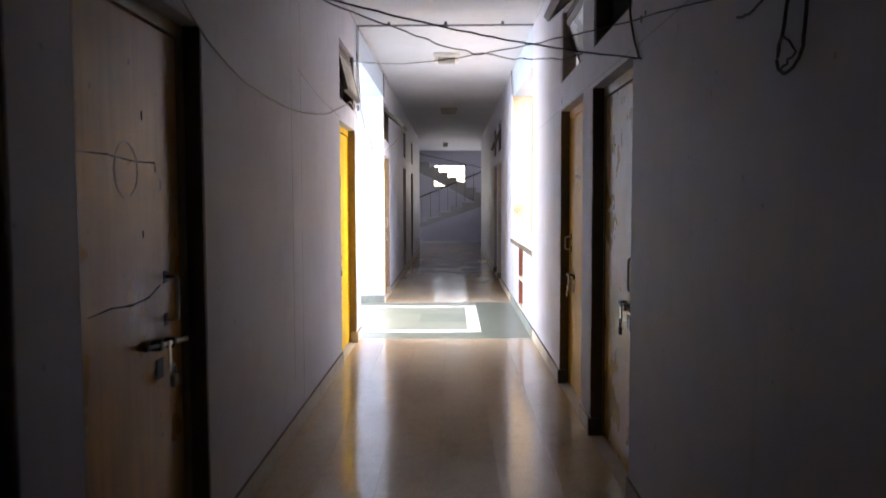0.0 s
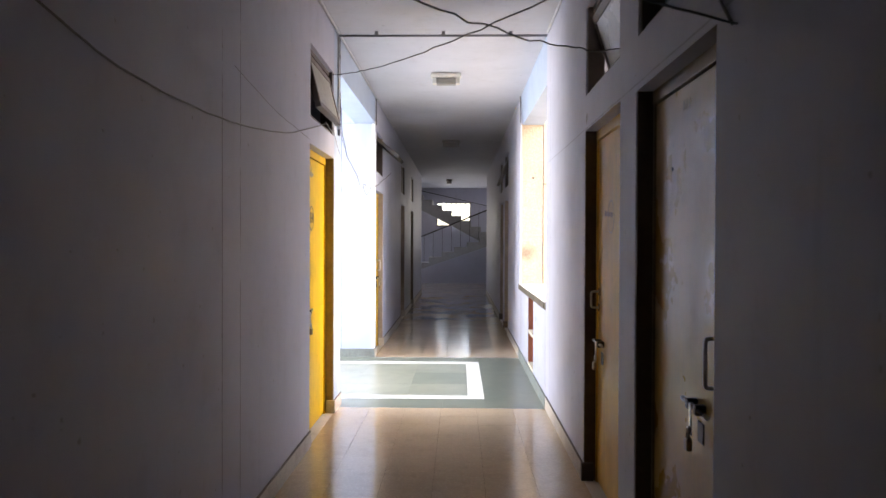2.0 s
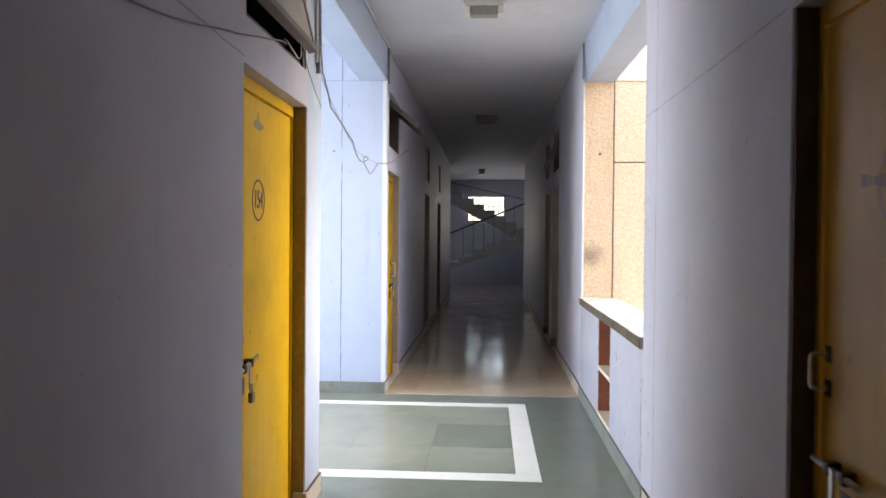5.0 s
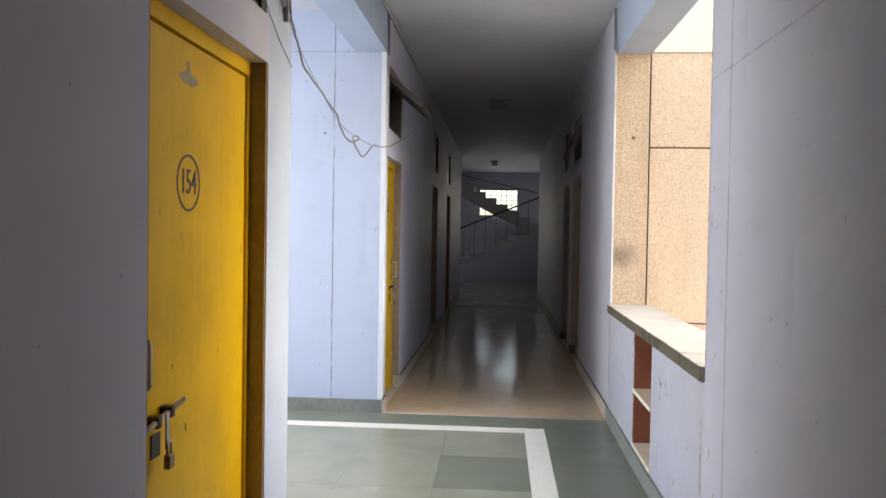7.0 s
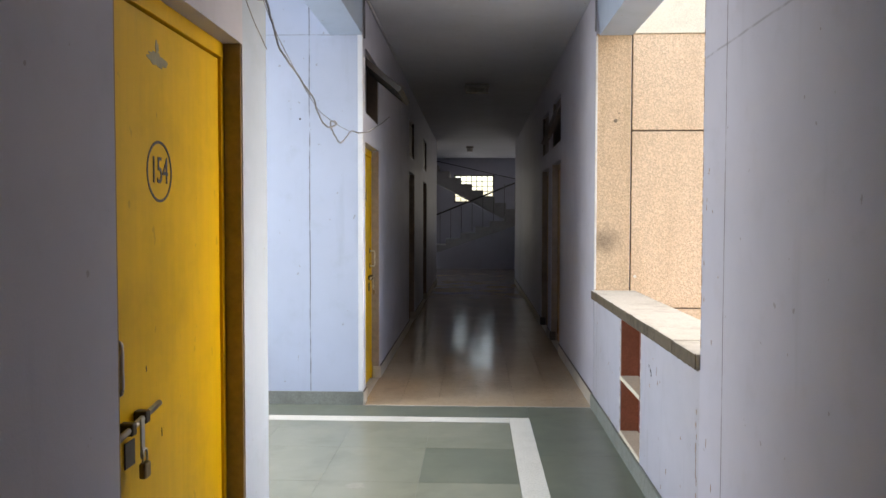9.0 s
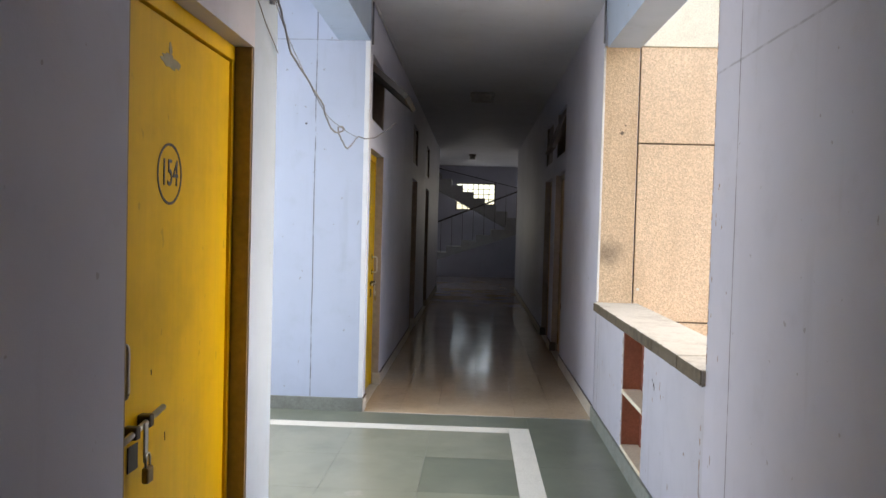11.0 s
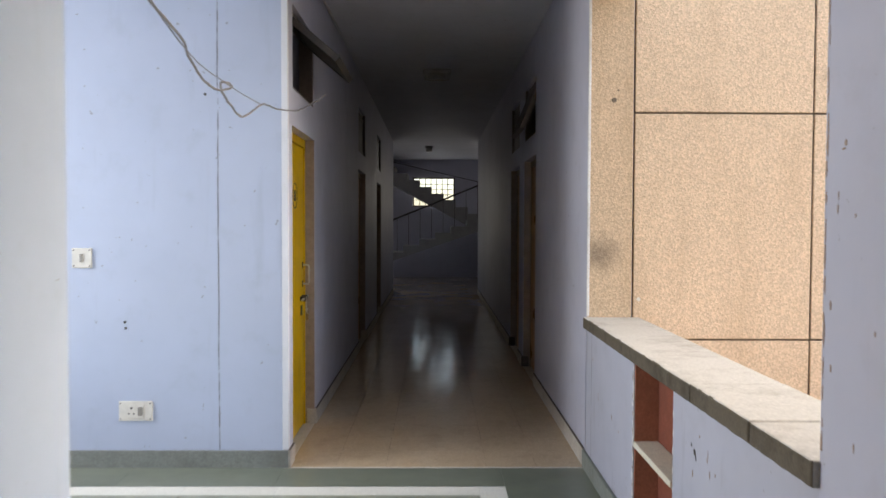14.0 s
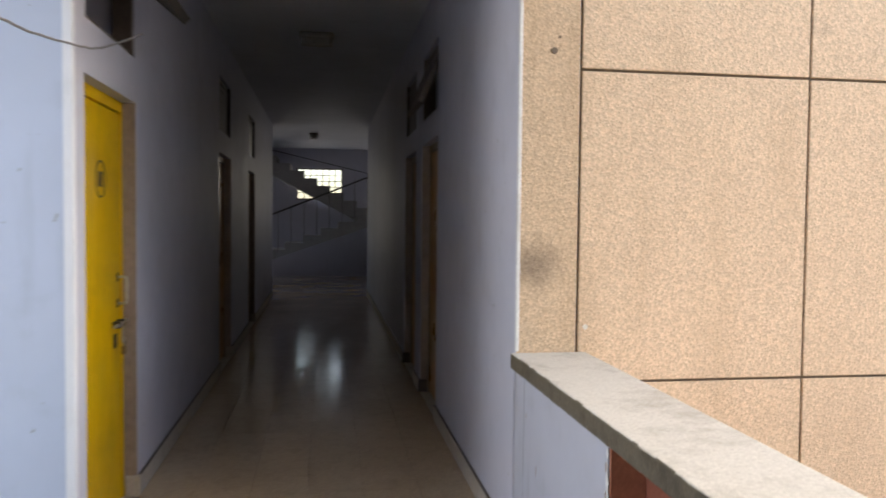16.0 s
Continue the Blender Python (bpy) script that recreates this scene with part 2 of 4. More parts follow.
M_SILL = weathered("dusty_sill_stone", (0.50, 0.47, 0.41), (0.25, 0.215, 0.165), 0.6)
M_SILL_EDGE = weathered("dark_sill_edge", (0.13, 0.105, 0.075), (0.035, 0.029, 0.021), 0.75)
# niche shading is put into the colours: lighter side boards, darker back board
M_NICHE = weathered("niche_board_lit", (0.46, 0.19, 0.115), (0.24, 0.10, 0.06), 0.4)
M_NICHE_BACK = weathered("niche_board_shaded", (0.24, 0.075, 0.045), (0.12, 0.045, 0.03), 0.4)
M_DOOR_YELLOW = door_paint("yellow_gloss_paint", (0.74, 0.44, 0.002), (0.70, 0.44, 0.01), 0.2, 0.34, 0.35)
M_DOOR_OCHRE = door_paint("worn_ochre_paint", (0.45, 0.215, 0.03), (0.46, 0.28, 0.11), 0.35, 0.26, 1.2)
M_DOOR_OCHRE_B = door_paint("ochre_gloss_paint", (0.60, 0.335, 0.03), (0.56, 0.36, 0.11), 0.3, 0.3, 0.6)
M_DOOR_PALE = door_paint("scuffed_sheen_ochre_paint", (0.47, 0.265, 0.035), (0.54, 0.42, 0.29), 0.65, 0.24, 0.6)
M_FRAME = plain("dark_brown_frame_paint", (0.125, 0.082, 0.045), 0.45, var=0.3)
M_DARK_WOOD = plain("dark_dusty_wood", (0.055, 0.047, 0.04), 0.6)
M_JAMB_PALE = plain("faded_beige_jamb_paint", (0.33, 0.26, 0.21), 0.5)
M_FRAME_OLIVE = plain("olive_brown_frame_paint", (0.26, 0.19, 0.10), 0.4, var=0.3)
M_TRANSOM = plain("brown_transom_paint", (0.13, 0.10, 0.085), 0.5)
M_BOARD = weathered("dusty_pane_board", (0.42, 0.40, 0.37), (0.24, 0.21, 0.18), 0.4)
# white colour stands in for daylight behind the glossy door's transom pane
M_PANE = plain("pane_painted_bright", (0.74, 0.76, 0.79), 0.25, var=0.1)
M_STEEL = plain("worn_steel", (0.62, 0.60, 0.57), 0.32, 0.85, 0.3)
M_IRON = plain("dark_iron", (0.07, 0.06, 0.055), 0.45, 0.6, 0.3)
M_BRASS = plain("tarnished_brass", (0.30, 0.22, 0.12), 0.4, 0.8, 0.3)
M_WIRE = plain("black_cable", (0.035, 0.033, 0.035), 0.5)
M_WIRE_GREY = plain("grey_cable", (0.22, 0.21, 0.21), 0.6)
M_CONDUIT = plain("white_conduit", (0.62, 0.62, 0.64), 0.45)
M_CONDUIT_GREY = plain("grey_conduit", (0.20, 0.20, 0.22), 0.45)
M_PLASTIC = plain("aged_white_plastic", (0.68, 0.65, 0.58), 0.4, var=0.12)
M_DIFFUSER = plain("grey_dusty_diffuser", (0.27, 0.25, 0.22), 0.35)
M_INK = plain("dark_blue_paint", (0.05, 0.05, 0.075), 0.5)
M_FADED = plain("faded_grey_paint", (0.40, 0.27, 0.14), 0.45, var=0.4, scale=60)
M_SMUDGE = plain("brown_smudge", (0.34, 0.215, 0.11), 0.45, var=0.4, scale=60)
M_CHIP = weathered("chipped_brown_plaster", (0.40, 0.30, 0.24), (0.24, 0.17, 0.13), 0.5)
M_STAIN = plain("dried_lime_splash", (0.36, 0.36, 0.30), 0.4)
M_SCRAPE = plain("bare_primer", (0.36, 0.32, 0.22), 0.7)
M_CEMENT = weathered("grey_cement", (0.33, 0.32, 0.31), (0.16, 0.15, 0.14), 0.4)
M_GROUND = weathered("pale_dusty_ground", (0.42, 0.37, 0.30), (0.25, 0.22, 0.17), 0.4)


# ---- mesh helpers ----
def link_mesh(name, bm, material):
    me = bpy.data.meshes.new(name)
    bm.to_mesh(me)
    bm.free()
    for m in material if isinstance(material, (list, tuple)) else [material]:
        me.materials.append(m)
    return new(name, me)


def part(name, bm, material, parent, label=""):
    ob = link_mesh(name, bm, material)
    ob.parent = parent
    return tagged(ob, label)


def thing(name, at, label, category, group="", kind=""):
    e = new(name)
    e.empty_display_size = 0.1
    e.location = at
    return tagged(e, label, category, group, kind)


def add_box(bm, lo, hi, bevel=0.0):
    vs = [bm.verts.new((x, y, z)) for x in (lo[0], hi[0]) for y in (lo[1], hi[1]) for z in (lo[2], hi[2])]
    fs = [bm.faces.new([vs[i] for i in f]) for f in ((0, 1, 3, 2), (4, 6, 7, 5), (0, 4, 5, 1), (2, 3, 7, 6), (0, 2, 6, 4), (1, 5, 7, 3))]
    if bevel:
        es = {e for f in fs for e in f.edges}
        bmesh.ops.bevel(bm, geom=list(es), offset=bevel, segments=2, affect="EDGES", profile=0.5)
    return vs


def box(lo, hi, bevel=0.0):
    bm = bmesh.new()
    add_box(bm, lo, hi, bevel)
    return bm


def add_tube(bm, pts, radius, sides=8, closed=False):
    pts = [Vector(p) for p in pts]
    rings = []
    n = len(pts)
    up = Vector((0.13, 0.21, 0.97))
    for i, p in enumerate(pts):
        a = pts[i - 1] if (i or closed) else p
        b = pts[(i + 1) % n] if (i < n - 1 or closed) else p
        d = (b - a).normalized()
        u = d.cross(up)
        if u.length < 0.05:
            u = d.cross(Vector((1, 0, 0)))
        u.normalize()
        w = u.cross(d)
        rings.append([bm.verts.new(p + radius * (math.cos(k) * u + math.sin(k) * w)) for k in [2 * math.pi * j / sides for j in range(sides)]])
    for i in range(n if closed else n - 1):
        a, b = rings[i], rings[(i + 1) % n]
        for j in range(sides):
            f = bm.faces.new((a[j], a[(j + 1) % sides], b[(j + 1) % sides], b[j]))
            f.smooth = True
    if not closed:
        bm.faces.new(rings[0])
        bm.faces.new(rings[-1][::-1])


def tube(pts, radius, sides=8, closed=False):
    bm = bmesh.new()
    add_tube(bm, pts, radius, sides, closed)
    bmesh.ops.recalc_face_normals(bm, faces=bm.faces)
    return bm


def smooth_path(pts, per=6):
    """Catmull-Rom through the points."""
    pts = [Vector(p) for p in pts]
    out = []
    for i in range(len(pts) - 1):
        p0, p1, p2, p3 = pts[max(i - 1, 0)], pts[i], pts[i + 1], pts[min(i + 2, len(pts) - 1)]
        for k in range(per):
            s = k / per
            out.append(0.5 * ((2 * p1) + (p2 - p0) * s + (2 * p0 - 5 * p1 + 4 * p2 - p3) * s * s + (3 * p1 - p0 - 3 * p2 + p3) * s ** 3))
    return out + [pts[-1]]


def solid_with_holes(lo, hi, holes):
    """A solid block with box-shaped holes, only its outer faces."""
    cuts = [sorted({lo[i], hi[i], *[min(max(v, lo[i]), hi[i]) for h in holes for v in (h[0][i], h[1][i])]}) for i in range(3)]
    nx, ny, nz = (len(c) - 1 for c in cuts)

    def full(i, j, k):
        if not (0 <= i < nx and 0 <= j < ny and 0 <= k < nz):
            return False
        c = [(cuts[a][q] + cuts[a][q + 1]) / 2 for a, q in enumerate((i, j, k))]
        return not any(all(h[0][a] < c[a] < h[1][a] for a in range(3)) for h in holes)

    bm = bmesh.new()
    seen = {}

    def vert(i, j, k):
        if (i, j, k) not in seen:
            seen[i, j, k] = bm.verts.new((cuts[0][i], cuts[1][j], cuts[2][k]))
        return seen[i, j, k]

    for i in range(nx):
        for j in range(ny):
            for k in range(nz):
                if not full(i, j, k):
                    continue
                for d, quad in (((-1, 0, 0), ((0, 0, 0), (0, 0, 1), (0, 1, 1), (0, 1, 0))), ((1, 0, 0), ((1, 0, 0), (1, 1, 0), (1, 1, 1), (1, 0, 1))),
                                ((0, -1, 0), ((0, 0, 0), (1, 0, 0), (1, 0, 1), (0, 0, 1))), ((0, 1, 0), ((0, 1, 0), (0, 1, 1), (1, 1, 1), (1, 1, 0))),
                                ((0, 0, -1), ((0, 0, 0), (0, 1, 0), (1, 1, 0), (1, 0, 0))), ((0, 0, 1), ((0, 0, 1), (1, 0, 1), (1, 1, 1), (0, 1, 1)))):
                    if not full(i + d[0], j + d[1], k + d[2]):
                        bm.faces.new([vert(i + a, j + b, k + c) for a, b, c in quad])
    return bm


def structure(name, bm, material, label, category):
    return tagged(link_mesh(name, bm, material), label, category, kind="structure")


# ---- large structure ----
XL, XR, TOP, THICK = -0.72, 1.01, 3.10, 0.24
XLO, XRO = XL - THICK, XR + 0.265
BACK, BAY0, BAY1, END = -3.0, 7.53, 10.20, 21.5
WELL0 = 7.49

# door openings: near edge, far edge, top
LEFT_DOORS = {"first": (0.42, 1.42, 2.02), "c": (1.71, 2.70, 2.01), "154": (6.21, 7.21, 2.04)}
LEFT_FAR = {"d": (10.34, 11.20, 2.00), "e": (14.30, 15.20, 2.02), "f": (17.00, 17.90, 2.02)}
RIGHT_DOORS = {"a": (3.25, 4.24, 2.00), "b": (4.55, 5.53, 2.02)}
RIGHT_FAR = {"g": (12.50, 13.40, 2.03), "h": (13.80, 14.70, 2.03)}
SLOT0, SLOT1 = 2.22, 2.72


def holes(doors, x0, x1):
    out = []
    for a, b, top in doors.values():
        out += [((x0, a, -1), (x1, b, top)), ((x0, a + 0.02, SLOT0), (x1, b - 0.03, SLOT1))]
    return out


structure("wall_left", solid_with_holes((XLO, BACK, 0), (XL, 7.216, TOP), holes(LEFT_DOORS, -2, 0)), M_LEFT,
          "lilac distempered corridor wall with hairline cracks and scuffs", "wall")
structure("pier_lobby", box((XLO, 7.216, 0), (XL, BAY0, TOP)), M_PIER, "pier beside the lobby opening, wall paint tinted bluer against warm light", "pier")
structure("wall_left_far", solid_with_holes((XLO, BAY1 + 0.03, 0), (XL, END, TOP), holes(LEFT_FAR, -2, 0)), M_WALL,
          "lilac distempered wall of the dark far corridor", "wall")
wall_right = structure("wall_right", solid_with_holes((XR, BACK, 0), (XRO, WELL0, TOP), holes(RIGHT_DOORS, 0, 2)), M_RIGHT,
          "lilac distempered corridor wall with a vertical joint beside the opening", "wall")
structure("wall_right_far", solid_with_holes((XR, BAY1 + 0.0185, 0), (XRO, END, TOP), holes(RIGHT_FAR, 0, 2)), M_WALL,
          "lilac distempered wall of the dark far corridor", "wall")
# unseen wall that shuts outside light out of the corridor's near end
structure("wall_behind", box((XLO, BACK - 0.2, 0), (XRO, BACK, TOP)), M_WALL, "unseen lilac end wall closing the corridor", "wall")
structure("wall_lobby", box((-3.4, BAY1, 0), (XL - 0.0365, BAY1 + 0.03, TOP)), M_BLUE, "pale blue lobby wall with cracked paint joints", "wall")
structure("trim_lobby_corner", box((XL - 0.036, BAY1 - 0.003, 0.104), (XL + 0.002, BAY1 + 0.029, 2.779), 0.004), M_WHITE, "white painted edge of the lobby corner", "trim")
structure("wall_lobby_back", box((-3.4, BAY1 + 0.03, 0), (XLO, BAY1 + 0.2, TOP)), M_WALL, "plain wall behind the lobby", "wall")
structure("wall_lobby_near", box((-3.4, BAY0 - 0.2, 0), (XLO, BAY0, TOP)), M_BLUE, "pale blue lobby side wall", "wall")
structure("parapet_lobby", box((-3.6, BAY0 - 0.2, 0), (-3.4, BAY1 + 0.2, 0.75)), M_BLUE, "pale blue parapet on the open lobby side", "parapet")
structure("beam_lobby", box((XLO, BAY0, 2.78), (XL, BAY1, TOP)), M_PIER, "white painted beam over the lobby opening", "beam")
beam = box((XR, WELL0, 2.76), (XRO, BAY1, TOP))
for v in beam.verts:
    if v.co.z < 2.8:  # slightly battered inner face, sagging towards the near end
        v.co.x += 0.025 if v.co.x < XR + 0.01 else 0.0
        v.co.z -= 0.030 if v.co.y < WELL0 + 0.01 else 0.0
structure("beam_well", beam, M_PIER, "white painted beam over the light well opening", "beam")

# unseen shells of the rooms behind the doors, closed against sky light
structure("wall_rooms_left", solid_with_holes((-3.6, BACK - 0.2, 0), (-3.4, BAY0 - 0.2, TOP), []), M_WALL, "unseen outer wall of the rooms", "wall")
structure("wall_rooms_left_far", solid_with_holes((-3.6, BAY1 + 0.2, 0), (-3.4, END, TOP), []), M_WALL, "unseen outer wall of the far rooms", "wall")
structure("wall_rooms_right", solid_with_holes((2.2, BACK - 0.2, 0), (2.4, WELL0 - 0.2, TOP), [((1.5, 4.5, 1.0), (3, 5.9, 2.9))]), M_WALL, "unseen outer wall of the rooms with a window opening", "wall")
structure("wall_well_near", box((XRO, WELL0 - 0.2, -3.2), (2.4, WELL0, TOP)), M_CREAM, "cream cement wall on the light well", "wall")
structure("wall_partition", box((XRO, 4.30, 0), (2.2, 4.42, TOP)), M_WALL, "plain partition between two rooms", "wall")
structure("wall_rooms_right_far", box((2.6, BAY1 + 0.2, 0), (2.8, END, TOP)), M_WALL, "unseen outer wall of the far rooms", "wall")
structure("wall_back_left", box((-3.6, BACK - 0.4, 0), (XLO, BACK - 0.2, TOP)), M_WALL, "unseen end wall of the rooms", "wall")
structure("wall_back_right", box((XRO, BACK - 0.4, 0), (2.8, BACK - 0.2, TOP)), M_WALL, "unseen end wall of the rooms", "wall")

structure("ceiling", box((-3.6, BACK - 0.4, TOP), (XRO, 26.5, TOP + 0.2)), M_CEILING, "white distempered ceiling slab, stained", "ceiling")
structure("ceiling_rooms", box((XRO, BACK - 0.4, TOP), (2.4, WELL0, TOP + 0.2)), M_CEILING, "unseen ceiling over the side rooms", "ceiling")
structure("ceiling_far_rooms", box((XRO, BAY1 + 0.1, TOP), (4.6, 26.5, TOP + 0.2)), M_CEILING, "unseen ceiling over the far rooms", "ceiling")

# light well: tan panelled wall, cream band above, ground below
tan = structure("wall_tan", box((XRO, BAY1 + 0.0185, -3.2), (4.6, BAY1 + 0.2, TOP)), M_JOINT, "tan pebbledash panelled wall with dark joints", "wall")
M_EDGE = weathered("chipped_white_plaster", (0.74, 0.73, 0.72), (0.40, 0.34, 0.28), 0.5)
structure("trim_arris", box((XR - 0.0005, BAY1 - 0.001, 0.884), (XR + 0.0155, BAY1 + 0.0184, 2.759), 0.004), M_EDGE, "chipped white plaster edge of the opening", "trim")
structure("band_cream", box((XRO, BAY1 - 0.012, 2.772), (4.6, BAY1 + 0.018, TOP + 0.2)), M_CREAM, "cream cement band with drip streaks", "trim")
structure("ground", box((-120, -120, -3.4), (120, 140, -3.2)), M_GROUND, "pale dusty ground below the light well", "ground")

# stair hall at the far end
HALL_L, HALL_R, HALL_END = -3.0, 3.0, 26.1
# side opening added for a fill lamp
structure("wall_hall_left", solid_with_holes((HALL_L - 0.2, END, 0), (HALL_L, HALL_END + 0.2, TOP), [((-4, 21.8, 1.1), (-2, 23.0, 2.3))]), M_WALL, "plain stair hall wall with an added fill-light opening", "wall")
structure("wall_hall_right", box((HALL_R, END, 0), (HALL_R + 0.2, HALL_END + 0.2, TOP)), M_WALL, "plain stair hall wall", "wall")
structure("wall_hall_front_left", box((-3.6, END, 0), (XLO, END + 0.2, TOP)), M_WALL, "plain wall beside the corridor mouth", "wall")
structure("wall_hall_front_right", box((XRO, END, 0), (HALL_R, END + 0.2, TOP)), M_WALL, "plain wall beside the corridor mouth", "wall")
# the two outer holes are added for the fill lamps
structure("wall_hall_end", solid_with_holes((HALL_L, HALL_END, 0), (HALL_R, HALL_END + 0.2, TOP), [((-0.46, 20, 1.86), (0.66, 30, 2.64)), ((-2.8, 20, 1.05), (-1.5, 30, 2.35)), ((1.55, 20, 1.7), (2.75, 30, 2.7))]), M_WALL,
          "dark stair hall wall with a grilled window and added fill-light openings", "wall")

# ---- floor ----
floor = structure("floor", box((-3.6, BACK - 0.4, -0.2), (4.6, 26.3, -0.012)), M_GROUT, "concrete floor bed under beige terrazzo tiles and green stone", "floor")


def skirting(name, lo, hi, material, label):
    ob = structure(name, box(lo, hi, 0.004), material, label, "skirting")
    if material is M_SKIRT_GREEN:
        axis = 0 if hi[0] - lo[0] > hi[1] - lo[1] else 1
        face = 1 - axis
        n = max(1, round((hi[axis] - lo[axis]) / 0.305))
        step = (hi[axis] - lo[axis]) / n
        for k in range(n):
            a, b = list(lo), list(hi)
            a[axis], b[axis] = lo[axis] + step * k + 0.0012, lo[axis] + step * (k + 1) - 0.0012
            a[face], b[face], b[2] = lo[face] - 0.003, lo[face] - 0.0002, hi[2] - 0.001
            part("skirting_tile", box(a, b, 0.001), material, ob)
    if material is M_SKIRT:
        part("dark_line", box((lo[0] + 0.0005, lo[1] + 0.003, hi[2]), (hi[0] - 0.0005, hi[1] - 0.003, hi[2] + 0.005)), M_SKIRT_DARK, ob, "dark line along the top edge")


SK, SP = 0.10, 0.013
for near, far in ((BACK, 0.42), (1.42, 1.71), (2.70, 6.21), (7.21, BAY0 + SP)):
    skirting("baseboard_left", (XL, near, -0.01), (XL + SP, far, SK), M_SKIRT, "beige stone skirting with a dark top edge")
for near, far in ((BAY1 - SP, 10.34), (11.20, 14.30), (15.20, 17.0), (17.9, END)):
    skirting("baseboard_left_far", (XL, near, -0.01), (XL + SP, far, SK), M_SKIRT, "beige stone skirting with a dark top edge")
for near, far in ((BACK, 3.25), (4.24, 4.55), (5.53, 7.42)):
    skirting("baseboard_right", (XR - SP, near, -0.01), (XR, far, SK), M_SKIRT, "beige stone skirting with a dark top edge")
for near, far in ((BAY1 + 0.02, 12.5), (13.4, 13.8), (14.7, END)):
    skirting("baseboard_right_far", (XR - SP, near, -0.01), (XR, far, SK), M_SKIRT, "beige stone skirting with a dark top edge")
skirting("baseboard_well", (XR - SP - 0.002, 7.42, -0.01), (XR, BAY1 + 0.02, SK), M_SKIRT_GREEN, "grey-green stone skirting under the parapet")
skirting("baseboard_lobby", (-3.4, BAY1 - SP, -0.01), (XL, BAY1, SK), M_SKIRT_GREEN, "grey-green stone skirting along the lobby wall")
skirting("baseboard_pier", (XLO, BAY0, -0.01), (XL, BAY0 + SP, SK), M_SKIRT, "beige stone skirting round the pier")

# parapet of the light well with its open niche
NICHE0, NICHE1 = 8.57, 9.13
parapet = structure("parapet_well", solid_with_holes((XR, WELL0, -0.2), (XRO, BAY1 - 0.001, 0.815), [((0, NICHE0, 0.10), (XR + 0.12, NICHE1, 0.90))]), M_PARAPET,
          "scuffed lilac parapet with an open niche", "parapet")
niche = thing("wall_niche", (XR, 8.85, 0.1), "red-brown niche with a cement shelf in the parapet", "niche")


def local(e, lo, hi, bevel=0.0):
    """A box in world metres as a mesh under the thing e."""
    o = e.location
    return box(tuple(a - b for a, b in zip(lo, o)), tuple(a - b for a, b in zip(hi, o)), bevel)


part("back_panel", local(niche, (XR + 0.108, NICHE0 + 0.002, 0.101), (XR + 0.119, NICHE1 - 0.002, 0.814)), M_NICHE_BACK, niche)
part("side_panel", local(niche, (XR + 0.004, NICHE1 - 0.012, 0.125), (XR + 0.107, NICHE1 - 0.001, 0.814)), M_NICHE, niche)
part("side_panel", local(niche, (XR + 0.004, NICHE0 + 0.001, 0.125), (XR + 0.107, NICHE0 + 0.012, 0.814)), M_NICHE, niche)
part("shelf", local(niche, (XR - 0.004, NICHE0 + 0.013, 0.435), (XR + 0.107, NICHE1 - 0.013, 0.462), 0.004), M_CREAM, niche, "thin dusty cement shelf")
part("ledge", local(niche, (XR - 0.003, NICHE0 + 0.002, 0.098), (XR + 0.107, NICHE1 - 0.002, 0.124), 0.004), M_CREAM, niche, "dusty bottom ledge")

# sill slabs
sill = thing("window_sill", (1.15, 8.85, 0.816), "long dusty stone sill with a dark front edge on the parapet", "sill")
for i, (a, b) in enumerate(((7.44, 7.835), (7.84, 8.325), (8.33, BAY1 - 0.001))):
    bm = local(sill, (0.988, a if a > 7.5 else WELL0 - 0.002, 0.816 + 0.001 * (i % 2)), (1.315, b, 0.880 + 0.002 * (i % 2)), 0.006)
    along = [e for e in bm.edges if abs(e.verts[0].co.y - e.verts[1].co.y) > 0.2]
    bmesh.ops.subdivide_edges(bm, edges=along, cuts=int((b - a) / 0.035), use_grid_fill=True)
    worn = random.Random(40 + i)
    for v in bm.verts:
        if v.co.x < -0.15 and abs(v.co.y + sill.location.y - b) > 0.01:
            v.co.x += worn.uniform(-0.0008, 0.001)
            v.co.z += worn.uniform(-0.0015, 0.0012) if v.co.z < 0.02 else worn.uniform(-0.001, 0.0003)
    bm.normal_update()
    # front faces take the darker edge material
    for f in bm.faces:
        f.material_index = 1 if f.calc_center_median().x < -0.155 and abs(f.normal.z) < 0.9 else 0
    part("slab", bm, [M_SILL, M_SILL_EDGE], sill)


bed = random.Random(77)
bm = bmesh.new()
for k in range(54):
    y = WELL0 + 0.02 + 0.0495 * k
    if not NICHE0 - 0.05 < y < NICHE1:
        add_box(bm, (XR - 0.006 - sill.location.x, y - sill.location.y, -bed.uniform(0.002, 0.008)), (XR - 0.0005 - sill.location.x, y + 0.049 - sill.location.y, -0.0005))
part("mortar_bed", bm, M_SILL_EDGE, sill, "ragged dark mortar under the sill")


# ---- doors ----
def ring(centre, r0, r1, axis_x, turns=40):
    """A flat ring facing along x, about 2 mm thick."""
    bm = bmesh.new()
    rows = []
    for k in range(turns):
        c, s = math.cos(2 * math.pi * k / turns), math.sin(2 * math.pi * k / turns)
        rows.append([bm.verts.new((centre[0] + dx, centre[1] + r * c, centre[2] + r * s)) for r, dx in ((r0, 0), (r0, axis_x), (r1, axis_x), (r1, 0))])
    for k in range(turns):
        a, b = rows[k], rows[(k + 1) % turns]
        for j in range(4):
            bm.faces.new((a[j], a[(j + 1) % 4], b[(j + 1) % 4], b[j]))
    bmesh.ops.recalc_face_normals(bm, faces=bm.faces)
    return bm


